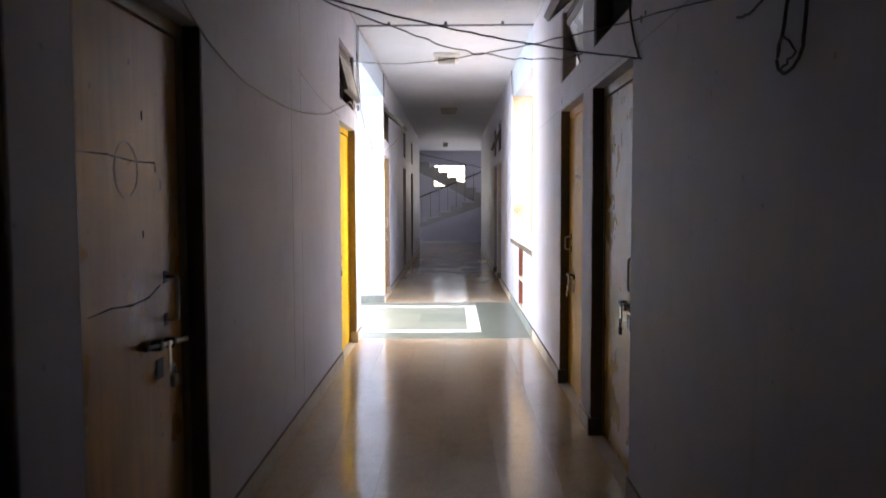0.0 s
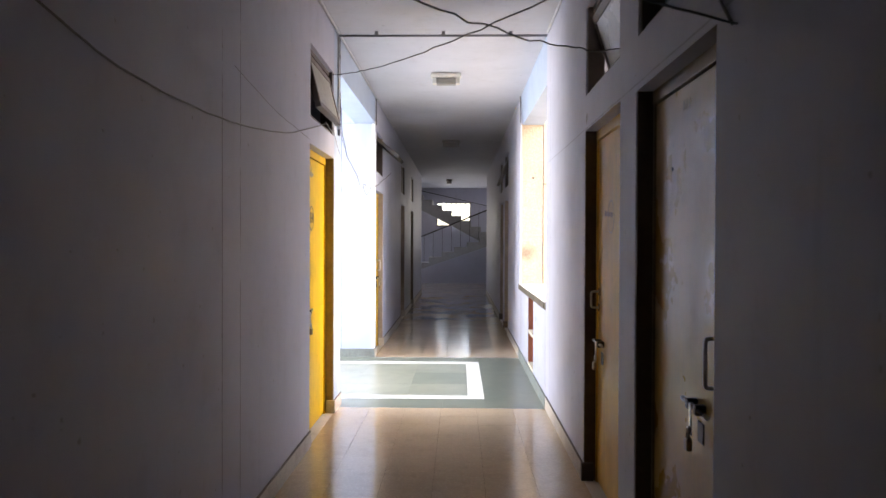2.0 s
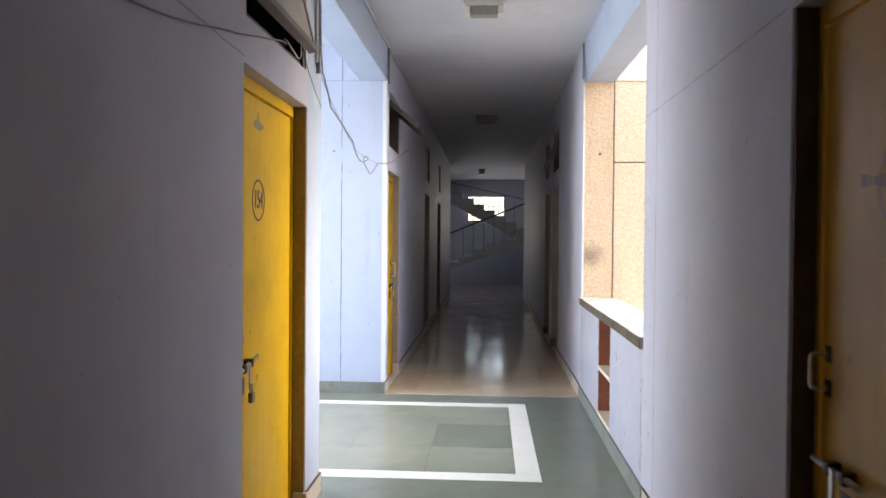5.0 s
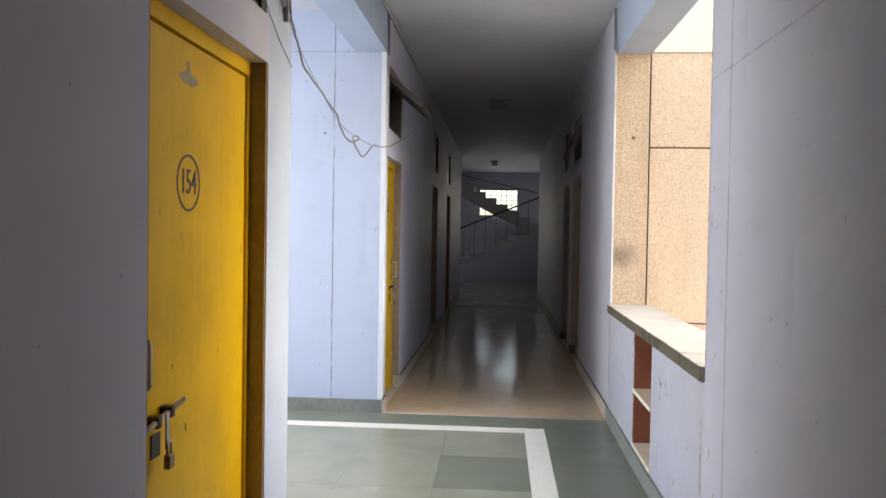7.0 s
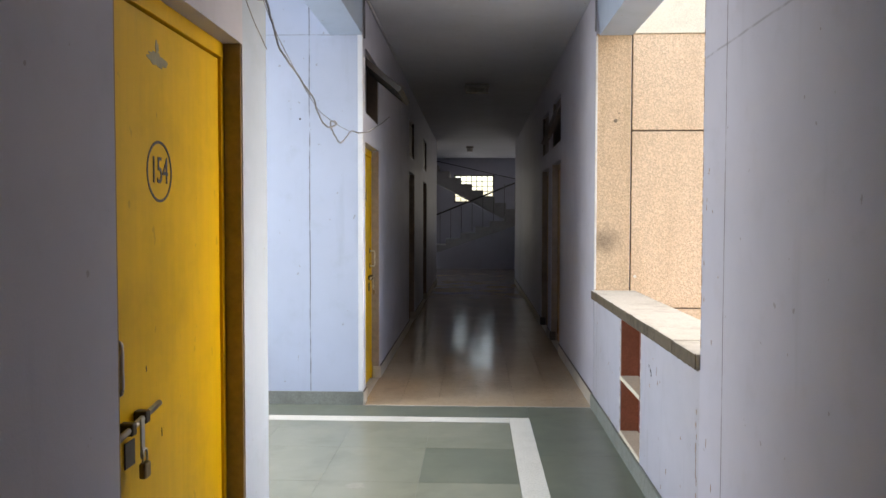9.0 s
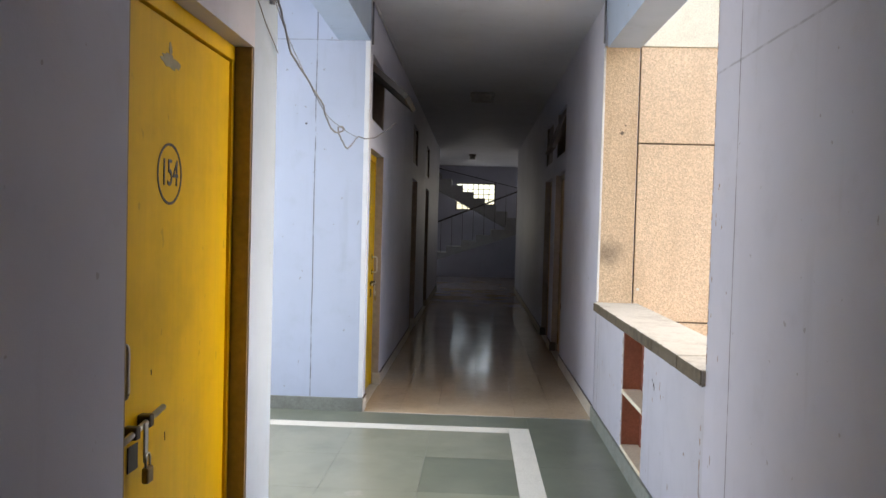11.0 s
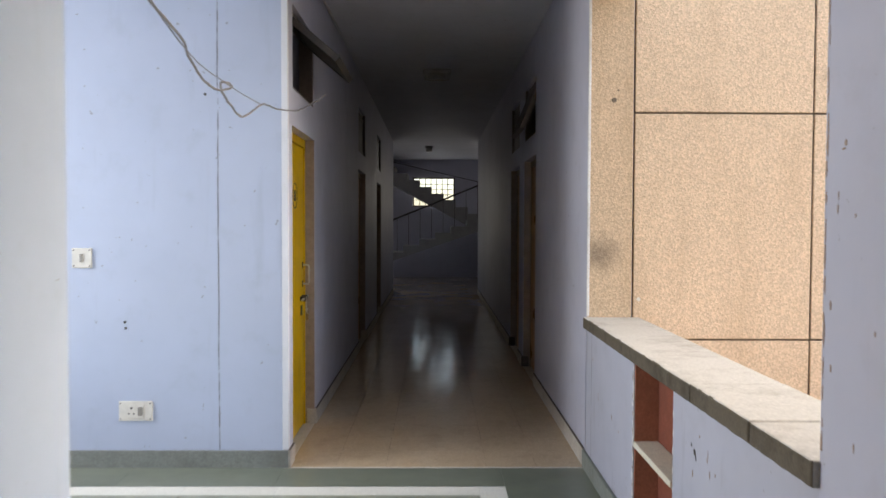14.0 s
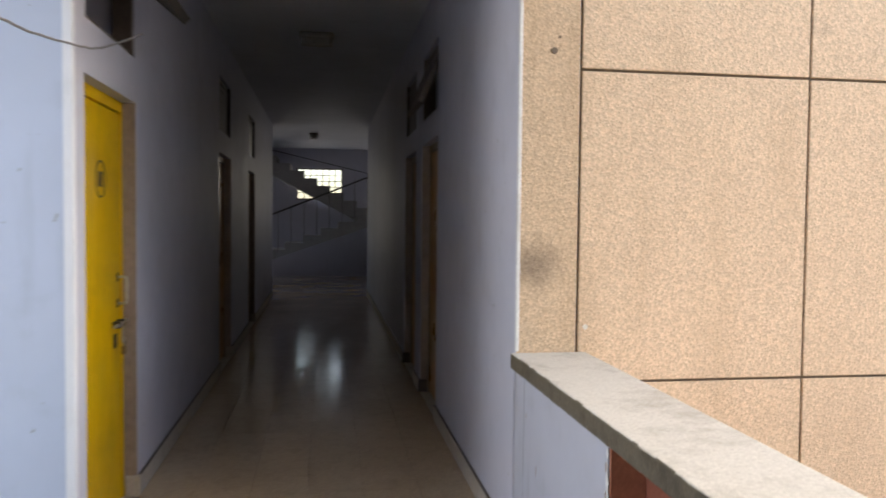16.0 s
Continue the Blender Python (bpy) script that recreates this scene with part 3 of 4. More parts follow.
def make_door(number, side, span, leaf_mat, frame_mat, head_mat, label, handle=None, bolt=None, set_back=0.072, far_stop=0.040, gap=0.005):
    """A flush door in its lined opening. side: -1 for the left wall, 1 for the right. handle: (y, z0, z1); bolt: (y0, z0, y1, z1)."""
    a, b, top = span
    face = XL if side < 0 else XR
    out = side  # from the corridor into the wall
    d = thing(f"door_{number}", (face, (a + b) / 2, 0), label, "door", kind="structure")

    def bx(y0, y1, z0, z1, d0, d1, bevel=0.0):
        x0, x1 = sorted((face + out * d0, face + out * d1))
        return local(d, (x0, y0, z0), (x1, y1, z1), bevel)

    part("leaf", bx(a + 0.05, b - far_stop - gap, 0.012, top - 0.062, set_back, set_back + 0.035, 0.003), leaf_mat, d)
    part("jamb", bx(b - 0.014, b - 0.001, 0.0, top - 0.001, 0.004, set_back + 0.07), frame_mat, d, "dark painted door jamb")
    part("jamb", bx(a + 0.001, a + 0.014, 0.0, top - 0.001, 0.004, set_back + 0.07), frame_mat, d, "dark painted door jamb")
    part("stop", bx(b - far_stop, b - 0.0145, 0.0, top - 0.05, set_back - 0.006, set_back + 0.07), head_mat, d)
    part("stop", bx(a + 0.0145, a + 0.045, 0.0, top - 0.05, set_back - 0.006, set_back + 0.07), head_mat, d)
    part("head", bx(a + 0.0145, b - 0.0145, top - 0.055, top - 0.001, set_back - 0.008, set_back + 0.07, 0.003), head_mat, d)
    part("threshold", bx(a, b, -0.011, 0.002, 0.0, 0.23), M_SKIRT, d)
    part("plinth_block", bx(b - 0.030, b + 0.004, 0.001, 0.105, -0.016, 0.055, 0.004), M_SKIRT_DARK if side > 0 else M_SKIRT, d)
    o = d.location
    if handle:
        y, z0, z1 = handle
        x = face + out * (set_back - 0.045)
        xl = face + out * set_back
        pts = smooth_path([(xl, y, z0), (x + out * 0.01, y, z0), (x, y, z0 + 0.012), (x, y, (z0 + z1) / 2), (x, y, z1 - 0.012), (x + out * 0.01, y, z1), (xl, y, z1)], 4)
        h = part("handle", tube([Vector(p) - o for p in pts], 0.0065, 8), M_STEEL, d, "worn steel pull handle")
        for z in (z0, z1):
            x0, x1 = sorted((xl - out * 0.004, xl))
            part("rose", local(d, (x0, y - 0.016, z - 0.022), (x1, y + 0.016, z + 0.022), 0.002), M_IRON, h)
    if bolt:
        y0, z0, y1, z1 = bolt
        x = face + out * (set_back - 0.026)
        xl = face + out * set_back
        lock = part("bolt", tube([Vector((x, y0, z0)) - o, Vector((x, y1, z1)) - o], 0.0085, 10), M_STEEL, d, "sliding steel bolt")
        for s in (0.30, 0.62):
            yy, zz = y0 + (y1 - y0) * s, z0 + (z1 - z0) * s
            x0, x1 = sorted((x - out * 0.012, xl))
            part("bracket", local(d, (x0, yy - 0.014, zz - 0.017), (x1, yy + 0.014, zz + 0.017), 0.005), M_IRON, lock)
        s = 0.47
        yy, zz = y0 + (y1 - y0) * s, z0 + (z1 - z0) * s
        x0, x1 = sorted((x - out * 0.014, x - out * 0.008))
        part("hasp", local(d, (x0, yy - 0.011, zz - 0.095), (x1, yy + 0.011, zz + 0.012), 0.003), M_STEEL, lock)
        x0, x1 = sorted((xl - out * 0.004, xl))
        part("plate", local(d, (x0, yy - 0.03, zz - 0.12), (x1, yy + 0.03, zz - 0.05), 0.002), M_IRON, lock)
    return d


def make_padlock(at, side, label):
    e = thing("padlock", at, label, "padlock", "door padlocks")
    x = -0.03 * side
    bm = box((x - 0.010, -0.019, -0.075), (x + 0.010, 0.019, -0.032), 0.006)
    part("body", bm, M_BRASS, e)
    pts = [(x, -0.012, -0.033), (x, -0.013, -0.012)] + [(x, 0.013 * math.cos(k), -0.010 + 0.013 * math.sin(k)) for k in (2.6, 2.0, 1.57, 1.1, 0.5)] + [(x, 0.013, -0.012), (x, 0.012, -0.033)]
    part("shackle", tube(pts, 0.0032, 8), M_STEEL, e)
    return e


OCHRE = "worn ochre painted flush door, bolted and padlocked"
door_first = make_door(1, -1, LEFT_DOORS["first"], M_DOOR_OCHRE, M_FRAME, M_FRAME, "dark worn ochre painted flush door, closed")
door_c = make_door(2, -1, LEFT_DOORS["c"], M_DOOR_OCHRE, M_FRAME, M_FRAME_OLIVE, OCHRE + ", with scratched lines",
                   (2.47, 0.95, 1.10), (2.225, 0.89, 2.60, 0.86), far_stop=0.075)
door_154 = make_door(3, -1, LEFT_DOORS["154"], M_DOOR_YELLOW, M_FRAME_OLIVE, M_DOOR_YELLOW, "bright yellow painted flush door with a ringed number, padlocked",
                     (6.285, 0.975, 1.105), (6.295, 0.855, 6.555, 0.892), gap=0.011)
door_d = make_door(4, -1, LEFT_FAR["d"], M_DOOR_YELLOW, M_JAMB_PALE, M_DOOR_YELLOW, "yellow painted flush door with a ringed number, closed",
                   (11.10, 1.0, 1.13), (10.95, 0.90, 11.16, 0.91))
door_e = make_door(5, -1, LEFT_FAR["e"], M_DOOR_OCHRE, M_JAMB_PALE, M_FRAME_OLIVE, "dim ochre painted flush door, closed")
door_f = make_door(6, -1, LEFT_FAR["f"], M_DOOR_OCHRE, M_JAMB_PALE, M_FRAME_OLIVE, "dim ochre painted flush door, closed")
door_a = make_door(7, 1, RIGHT_DOORS["a"], M_DOOR_PALE, M_FRAME, M_FRAME_OLIVE, OCHRE + ", with a pale field of scuffs and painted-in sheen",
                   (3.415, 0.938, 1.088), (3.715, 0.848, 3.45, 0.838))
door_b = make_door(8, 1, RIGHT_DOORS["b"], M_DOOR_OCHRE_B, M_FRAME, M_DOOR_OCHRE_B, "glossy ochre painted flush door, bolted and padlocked",
                   (5.445, 1.01, 1.10), (5.215, 0.819, 5.47, 0.822))
door_g = make_door(9, 1, RIGHT_FAR["g"], M_DOOR_OCHRE, M_JAMB_PALE, M_FRAME_OLIVE, "dim ochre painted flush door, closed")
door_h = make_door(10, 1, RIGHT_FAR["h"], M_DOOR_OCHRE, M_JAMB_PALE, M_FRAME_OLIVE, "dim ochre painted flush door, closed")

# ---- padlocks, numbers and marks on the doors ----
make_padlock((XL - 0.058, 2.42, 0.80), -1, "small brass padlock hanging from the door bolt")
make_padlock((XL - 0.058, 6.415, 0.80), -1, "brass padlock hanging from the yellow door's bolt")
make_padlock((XL - 0.058, 11.05, 0.83), -1, "small brass padlock hanging from the far yellow door")
make_padlock((XR + 0.058, 3.59, 0.775), 1, "brass padlock hanging from the scuffed door's bolt")
make_padlock((XR + 0.058, 5.335, 0.75), 1, "brass padlock hanging from the glossy door's bolt")


def lettering(text, size):
    """Flat solid lettering in the xy plane as a bmesh, centred."""
    curve = bpy.data.curves.new("letters", "FONT")
    curve.body, curve.size, curve.align_x, curve.align_y, curve.extrude = text, size, "CENTER", "CENTER", 0.001
    ob = bpy.data.objects.new("letters", curve)
    scene.collection.objects.link(ob)
    me = ob.evaluated_get(bpy.context.evaluated_depsgraph_get()).to_mesh()
    bm = bmesh.new()
    bm.from_mesh(me)
    ob.to_mesh_clear()
    bpy.data.objects.remove(ob)
    bpy.data.curves.remove(curve)
    return bm


LEAF_L = XL - 0.072
o = door_154.location
part("number_ring", ring((LEAF_L + 0.0005 - o.x, 6.637 - o.y, 1.546 - o.z), 0.081, 0.0885, 0.0015), M_INK, door_154, "dark painted ring")
bm = lettering("154", 0.098)
bmesh.ops.transform(bm, matrix=Matrix(((0, 0, 1, LEAF_L + 0.0015 - o.x), (0.84, 0, 0, 6.637 - o.y), (0, 1.12, 0, 1.546 - o.z), (0, 0, 0, 1))), verts=bm.verts)
part("number", bm, M_INK, door_154, "stencilled dark number")
o = door_d.location
part("number_ring", ring((LEAF_L + 0.0005 - o.x, 10.82 - o.y, 1.60 - o.z), 0.078, 0.086, 0.0015), M_INK, door_d, "dark painted ring")
bm = bmesh.new()
for i in range(3):
    add_box(bm, (LEAF_L + 0.0005 - o.x, 10.78 + 0.03 * i - o.y, 1.565 - o.z), (LEAF_L + 0.002 - o.x, 10.798 + 0.03 * i - o.y, 1.635 - o.z))
part("number", bm, M_INK, door_d, "worn dark stencilled number")


def blotch(door, x, centre, size, material, name, seed, label, out):
    """A scraped patch with a ragged outline on a door leaf."""
    rnd = random.Random(seed)
    o = door.location
    bm = bmesh.new()
    loop = []
    n = 22
    for k in range(n):
        r = rnd.uniform(0.55, 1.05)
        loop.append((centre[0] + size[0] * r * math.cos(2 * math.pi * k / n), centre[1] + size[1] * r * math.sin(2 * math.pi * k / n)))
    front = [bm.verts.new((x - out * 0.0012 - o.x, a - o.y, b - o.z)) for a, b in loop]
    back = [bm.verts.new((x - o.x, a - o.y, b - o.z)) for a, b in loop]
    bm.faces.new(front)
    for k in range(n):
        bm.faces.new((front[k], front[(k + 1) % n], back[(k + 1) % n], back[k]))
    bmesh.ops.recalc_face_normals(bm, faces=bm.faces)
    part(name, bm, material, door, label)


def streak(door, x, pts, width, material, name, label, out):
    o = door.location
    bm = bmesh.new()
    for (a, b), (c, d) in zip(pts, pts[1:]):
        add_tube(bm, [(x - o.x, a - o.y, b - o.z), (x - o.x, c - o.y, d - o.z)], width, 5)
    part(name, bm, material, door, label)


# chipped plaster and dark marks on the parapet and the wall beside it
chips = random.Random(11)
for k in range(17):
    blotch(parapet, XR, (NICHE1 + chips.uniform(0.004, 0.016), 0.14 + 0.04 * k), (chips.uniform(0.008, 0.02), chips.uniform(0.014, 0.034)), M_EDGE, "plaster_chip", 100 + k, "", 1)
    if k % 2:
        blotch(parapet, XR - 0.0014, (NICHE1 + chips.uniform(0.0, 0.012), 0.14 + 0.04 * k), (0.005, chips.uniform(0.008, 0.02)), M_CHIP, "plaster_chip", 130 + k, "", 1)
for k in range(9):
    blotch(parapet, XR, (NICHE0 - chips.uniform(0.002, 0.006), 0.16 + 0.07 * k), (0.006, chips.uniform(0.012, 0.03)), M_EDGE, "plaster_chip", 150 + k, "", 1)
for k in range(11):
    blotch(parapet, XR, (7.520 + chips.uniform(-0.012, 0.012), 0.16 + 0.048 * k + chips.uniform(-0.01, 0.01)), (chips.uniform(0.003, 0.007), chips.uniform(0.010, 0.030)), M_CHIP, "paint_chip", 170 + k, "", 1)
for k in range(18):
    y, z = chips.choice((chips.uniform(7.56, 8.50), chips.uniform(7.56, 8.50), chips.uniform(9.2, 10.1))), 0.11 + 0.62 * chips.random() ** 1.6
    blotch(parapet, XR, (y, z), (chips.uniform(0.002, 0.007), chips.uniform(0.004, 0.022)), chips.choice((M_CHIP, M_CHIP, M_SMUDGE)), "paint_chip", 200 + k, "", 1)
for k, (y, z, sy, sz) in enumerate(((8.33, 0.648, 0.010, 0.012), (8.315, 0.632, 0.005, 0.012), (8.36, 0.665, 0.004, 0.008))):
    blotch(parapet, XR - 0.001, (y, z), (sy, sz), M_IRON, "hole", 280 + k, "dark knocked hole", 1)
for k, (y, z, sy, sz) in enumerate(((7.404, 1.598, 0.006, 0.008), (7.412, 1.585, 0.008, 0.003), (7.43, 1.486, 0.002, 0.010), (7.432, 1.455, 0.003, 0.012), (7.36, 1.44, 0.003, 0.006),
                                    (7.456, 1.241, 0.005, 0.012), (7.45, 1.10, 0.004, 0.010), (7.35, 0.95, 0.003, 0.012), (7.28, 1.2, 0.003, 0.006), (7.40, 0.55, 0.003, 0.02), (7.33, 0.4, 0.004, 0.016))):
    blotch(wall_right, XR, (y, z), (sy, sz), M_CHIP, "nick", 300 + k, "", 1)
blotch(wall_right, XR, (5.465, 2.086), (0.030, 0.035), M_CEMENT, "smudge", 320, "grey smudge", 1)
for k in range(24):
    z = 0.92 + 0.061 * k + chips.uniform(-0.02, 0.02)
    blotch(wall_right, XR, (WELL0 - 0.007 + chips.uniform(-0.003, 0.002), z), (chips.uniform(0.002, 0.005), chips.uniform(0.012, 0.036)), M_CHIP, "edge_chip", 330 + k, "", 1)

blotch(door_154, LEAF_L, (6.632, 1.866), (0.078, 0.024), M_SCRAPE, "paint_scrape", 6, "grey patch of missing paint", -1)
blotch(door_154, LEAF_L, (6.63, 1.90), (0.016, 0.022), M_SCRAPE, "paint_scrape", 4, "grey patch of missing paint", -1)
streak(door_154, LEAF_L, [(6.63, 0.80), (6.632, 0.775)], 0.002, M_IRON, "nick", "dark nick", -1)
streak(door_154, LEAF_L, [(6.53, 1.0), (6.531, 0.985)], 0.002, M_IRON, "nick", "dark nick", -1)
streak(door_c, LEAF_L, [(1.80, 1.497), (2.05, 1.50), (2.22, 1.489), (2.40, 1.492), (2.41, 1.461)], 0.0022, M_IRON, "scratch", "dark scratched line", -1)
streak(door_c, LEAF_L, [(1.90, 1.04), (2.05, 1.047), (2.20, 1.036), (2.33, 1.045), (2.42, 1.075)], 0.0026, M_IRON, "scratch", "dark scratched line", -1)
streak(door_c, LEAF_L, [(2.303, 1.655), (2.305, 1.625)], 0.003, M_IRON, "nick", "dark nick", -1)
streak(door_c, LEAF_L, [(2.291, 1.268), (2.293, 1.245)], 0.003, M_IRON, "nick", "dark nick", -1)
o = door_c.location
part("number_ring", ring((LEAF_L + 0.0005 - o.x, 2.174 - o.y, 1.459 - o.z), 0.082, 0.088, 0.001), M_FADED, door_c, "faded painted ring")
LEAF_R = XR + 0.072
door, y, r = door_b, 5.116, 0.085
o = door.location
part("number_ring", ring((LEAF_R - 0.0005 - o.x, y - o.y, 1.515 - o.z), r - 0.004, r + 0.003, -0.001), M_FADED, door, "faded painted ring")
bm = bmesh.new()
for i in range(8):
    w, h = (0.007, 0.011) if i % 3 else (0.011, 0.015)
    yc = y + 0.155 - 0.028 * i
    add_box(bm, (LEAF_R - 0.0013 - o.x, yc - w - o.y, 1.537 - h - 0.002 * i - o.z), (LEAF_R - o.x, yc + w - o.y, 1.537 + h - 0.002 * i - o.z))
part("lettering", bm, M_SMUDGE, door, "smudged illegible lettering")
for i, y in enumerate((3.74, 3.775, 3.81)):
    blotch(door_a, LEAF_R, (y, 1.87), (0.012, 0.02), M_FADED, "stain", 30 + i, "faded illegible mark", 1)
streak(door_a, LEAF_R, [(3.95, 1.66), (3.945, 1.652)], 0.006, M_IRON, "hole", "dark hole", 1)

# ---- transom windows over the doors ----


def make_transom(span, side, tilt, pane_mat, label, drop=0.43):
    """A framed slot with one top-hung sash, swung into the corridor by tilt degrees."""
    a, b, _ = span
    a, b = a + 0.02, b - 0.03
    face = XL if side < 0 else XR
    e = thing("transom_window", (face, (a + b) / 2, SLOT0), label, "window", "transom windows")

    def bx(y0, y1, z0, z1, d0, d1):
        x0, x1 = sorted((face + side * d0, face + side * d1))
        return local(e, (x0, y0, z0), (x1, y1, z1), 0.003)

    part("frame_side", bx(b - 0.035, b - 0.001, SLOT0 + 0.001, SLOT1 - 0.001, 0.006, 0.10), M_TRANSOM, e)
    part("frame_side", bx(a + 0.001, a + 0.035, SLOT0 + 0.001, SLOT1 - 0.001, 0.006, 0.10), M_TRANSOM, e)
    part("frame_head", bx(a + 0.036, b - 0.036, SLOT1 - 0.035, SLOT1 - 0.001, 0.03, 0.10), M_TRANSOM, e)
    part("frame_foot", bx(a + 0.036, b - 0.036, SLOT0 + 0.001, SLOT0 + 0.03, 0.02, 0.10), M_TRANSOM, e)
    turn = Matrix.Rotation(radians(tilt) * side, 4, "Y")
    hinge = Matrix.Translation((side * 0.045, 0, SLOT1 - SLOT0 - 0.06))
    half = (b - a) / 2 - 0.04
    sash = None
    trim = M_DARK_WOOD if pane_mat is M_DARK_WOOD else M_TRANSOM
    for name, lo, hi, mat in (("sash", (-0.016, -half + 0.003, -drop + 0.003), (0.016, half - 0.003, -0.001), pane_mat),
                              ("rail", (-0.021, -half, -0.045), (0.021, half, 0.004), trim),
                              ("rail", (-0.021, -half, -drop - 0.002), (0.021, half, -drop + 0.04), trim),
                              ("stile", (-0.021, -half - 0.002, -drop + 0.04), (0.021, -half + 0.04, -0.045), trim),
                              ("stile", (-0.021, half - 0.04, -drop + 0.04), (0.021, half + 0.002, -0.045), trim)):
        bm = box(lo, hi, 0.003)
        bmesh.ops.transform(bm, matrix=hinge @ turn, verts=bm.verts)
        piece = part(name, bm, mat, sash or e, "dusty boarded sash" if name == "sash" else "")
        sash = sash or piece
    return e


make_transom(LEFT_DOORS["154"], -1, 14, M_BOARD, "brown transom over the yellow door, its dusty sash swung open", 0.375)
make_transom(LEFT_DOORS["c"], -1, 0, M_BOARD, "brown transom over the ochre door, closed")
make_transom(LEFT_DOORS["first"], -1, 0, M_BOARD, "brown transom over the dark door, closed")
make_transom(LEFT_FAR["d"], -1, 50, M_DARK_WOOD, "dark brown transom sash swung far out over the yellow door", 0.40)
make_transom(LEFT_FAR["e"], -1, 0, M_TRANSOM, "dark brown transom, closed")
make_transom(LEFT_FAR["f"], -1, 0, M_TRANSOM, "dark brown transom, closed")
make_transom(RIGHT_DOORS["a"], 1, 48, M_BOARD, "brown transom over the scuffed door, its sash swung wide open")
make_transom(RIGHT_DOORS["b"], 1, -18, M_PANE, "brown transom over the glossy door, its sash tilted inwards")
make_transom(RIGHT_FAR["g"], 1, 22, M_TRANSOM, "dark brown transom sash swung open")
make_transom(RIGHT_FAR["h"], 1, 0, M_TRANSOM, "dark brown transom, closed")


# ---- ceiling lights, conduits and cables ----
def make_light(at, label, shell=None):
    e = thing("ceiling_light", at, label, "ceiling light", "corridor ceiling lights")
    part("housing", box((-0.155, -0.055, -0.052), (0.155, 0.055, -0.001), 0.016), shell or M_PLASTIC, e)
    part("diffuser", box((-0.098, -0.048, -0.118), (0.098, 0.048, -0.0525), 0.006), M_DIFFUSER, e, "unlit dusty grey diffuser")
    for s in (-1, 1):
        part("end_cap", box((s * 0.119 - 0.020, -0.050, -0.112), (s * 0.119 + 0.020, 0.050, -0.0525), 0.006), shell or M_PLASTIC, e)
    return e


make_light((0.145, 8.95, TOP), "unlit cream plastic ceiling light with a grey diffuser")
# corridor dimness is put into this housing by using the dark diffuser colour
make_light((0.145, 14.2, TOP), "unlit ceiling light, housing coloured dark for the dim corridor", M_DIFFUSER)
hall_lamp = thing("ceiling_lamp", (0.0, 22.6, TOP), "dark round ceiling lamp in the stair hall", "ceiling lamp")
part("base", tube([(0, 0, -0.001), (0, 0, -0.03)], 0.09, 16), M_TRANSOM, hall_lamp)
part("globe", tube([(0, 0, -0.031), (0, 0, -0.06), (0, 0, -0.12)], 0.07, 16), M_DIFFUSER, hall_lamp)


def make_run(name, pts, radius, material, label, category, clips=()):
    o = Vector(pts[0])
    e = thing(name, o, label, category)
    part("run", tube([Vector(p) - o for p in pts], radius, 8), material, e)
    for c in clips:
        c = Vector(c) - o
        part("clip", box(tuple(c - Vector((0.014, 0.01, 0.014))), tuple(c + Vector((0.014, 0.01, 0.014))), 0.003), material, e)
    return e


make_run("conduit", [(XL + 0.012, 7.37, TOP - 0.036), (XR - 0.012, 7.37, TOP - 0.036)], 0.010, M_CONDUIT_GREY, "grey conduit across the corridor ceiling", "conduit",
         [(x, 7.37, TOP - 0.016) for x in (-0.4, 0.15, 0.7)])
make_run("conduit", [(XL + 0.012, 7.40, TOP - 0.03), (XL + 0.012, 7.40, 2.25)], 0.010, M_CONDUIT_GREY, "grey conduit down the pier beside the transom", "conduit",
         [(XL + 0.010, 7.40, z) for z in (2.9, 2.6, 2.3)])
make_run("conduit", [(XL + 0.012, 7.362, TOP - 0.04), (XL + 0.012, 7.362, 2.30)], 0.009, M_CONDUIT, "white conduit down the pier beside the transom", "conduit")
make_run("conduit", [(XL + 0.010, 3.0, TOP - 0.012), (XL + 0.012, 5.5, TOP - 0.013), (XL + 0.016, 7.4, TOP - 0.02), (XL + 0.013, 9.9, TOP - 0.016), (XL + 0.012, 12.6, TOP - 0.012)], 0.010, M_CONDUIT,
         "white conduit along the ceiling corner", "conduit", [(XL + 0.010, y, TOP - 0.014) for y in (4, 5.2, 6.4, 8.2, 9.4, 10.6)])
make_run("conduit", [(XL + 0.011, 10.24, TOP - 0.02), (XL + 0.011, 10.24, 2.76)], 0.008, M_CONDUIT_GREY, "grey conduit down the lobby pillar", "conduit")
make_run("conduit", [(XR - 0.012, 2.5, TOP - 0.014), (XR - 0.012, 7.37, TOP - 0.014)], 0.009, M_CONDUIT, "white conduit along the ceiling corner", "conduit",
         [(XR - 0.010, y, TOP - 0.014) for y in (4, 5.2, 6.4)])
make_run("conduit", [(XR - 0.010, 10.16, TOP - 0.01), (XR - 0.010, 10.16, 2.78)], 0.008, M_CONDUIT_GREY, "short grey conduit at the window corner", "conduit")


def make_cable(pts, radius, material, label, per=8, wobble=0.0, seed=1):
    rnd = random.Random(seed)
    path = smooth_path(pts, per)
    path = [p + Vector((rnd.uniform(-1, 1), rnd.uniform(-1, 1), rnd.uniform(-1, 1))) * wobble for p in path]
    o = path[0].copy()
    ob = link_mesh("cable", tube([p - o for p in path], radius, 6), material)
    ob.location = o
    return tagged(ob, label, "cable")


def hanging(a, b, sag, n=14):
    a, b = Vector(a), Vector(b)
    return [a + (b - a) * s - Vector((0, 0, sag * 4 * s * (1 - s))) for s in [k / n for k in range(n + 1)]]


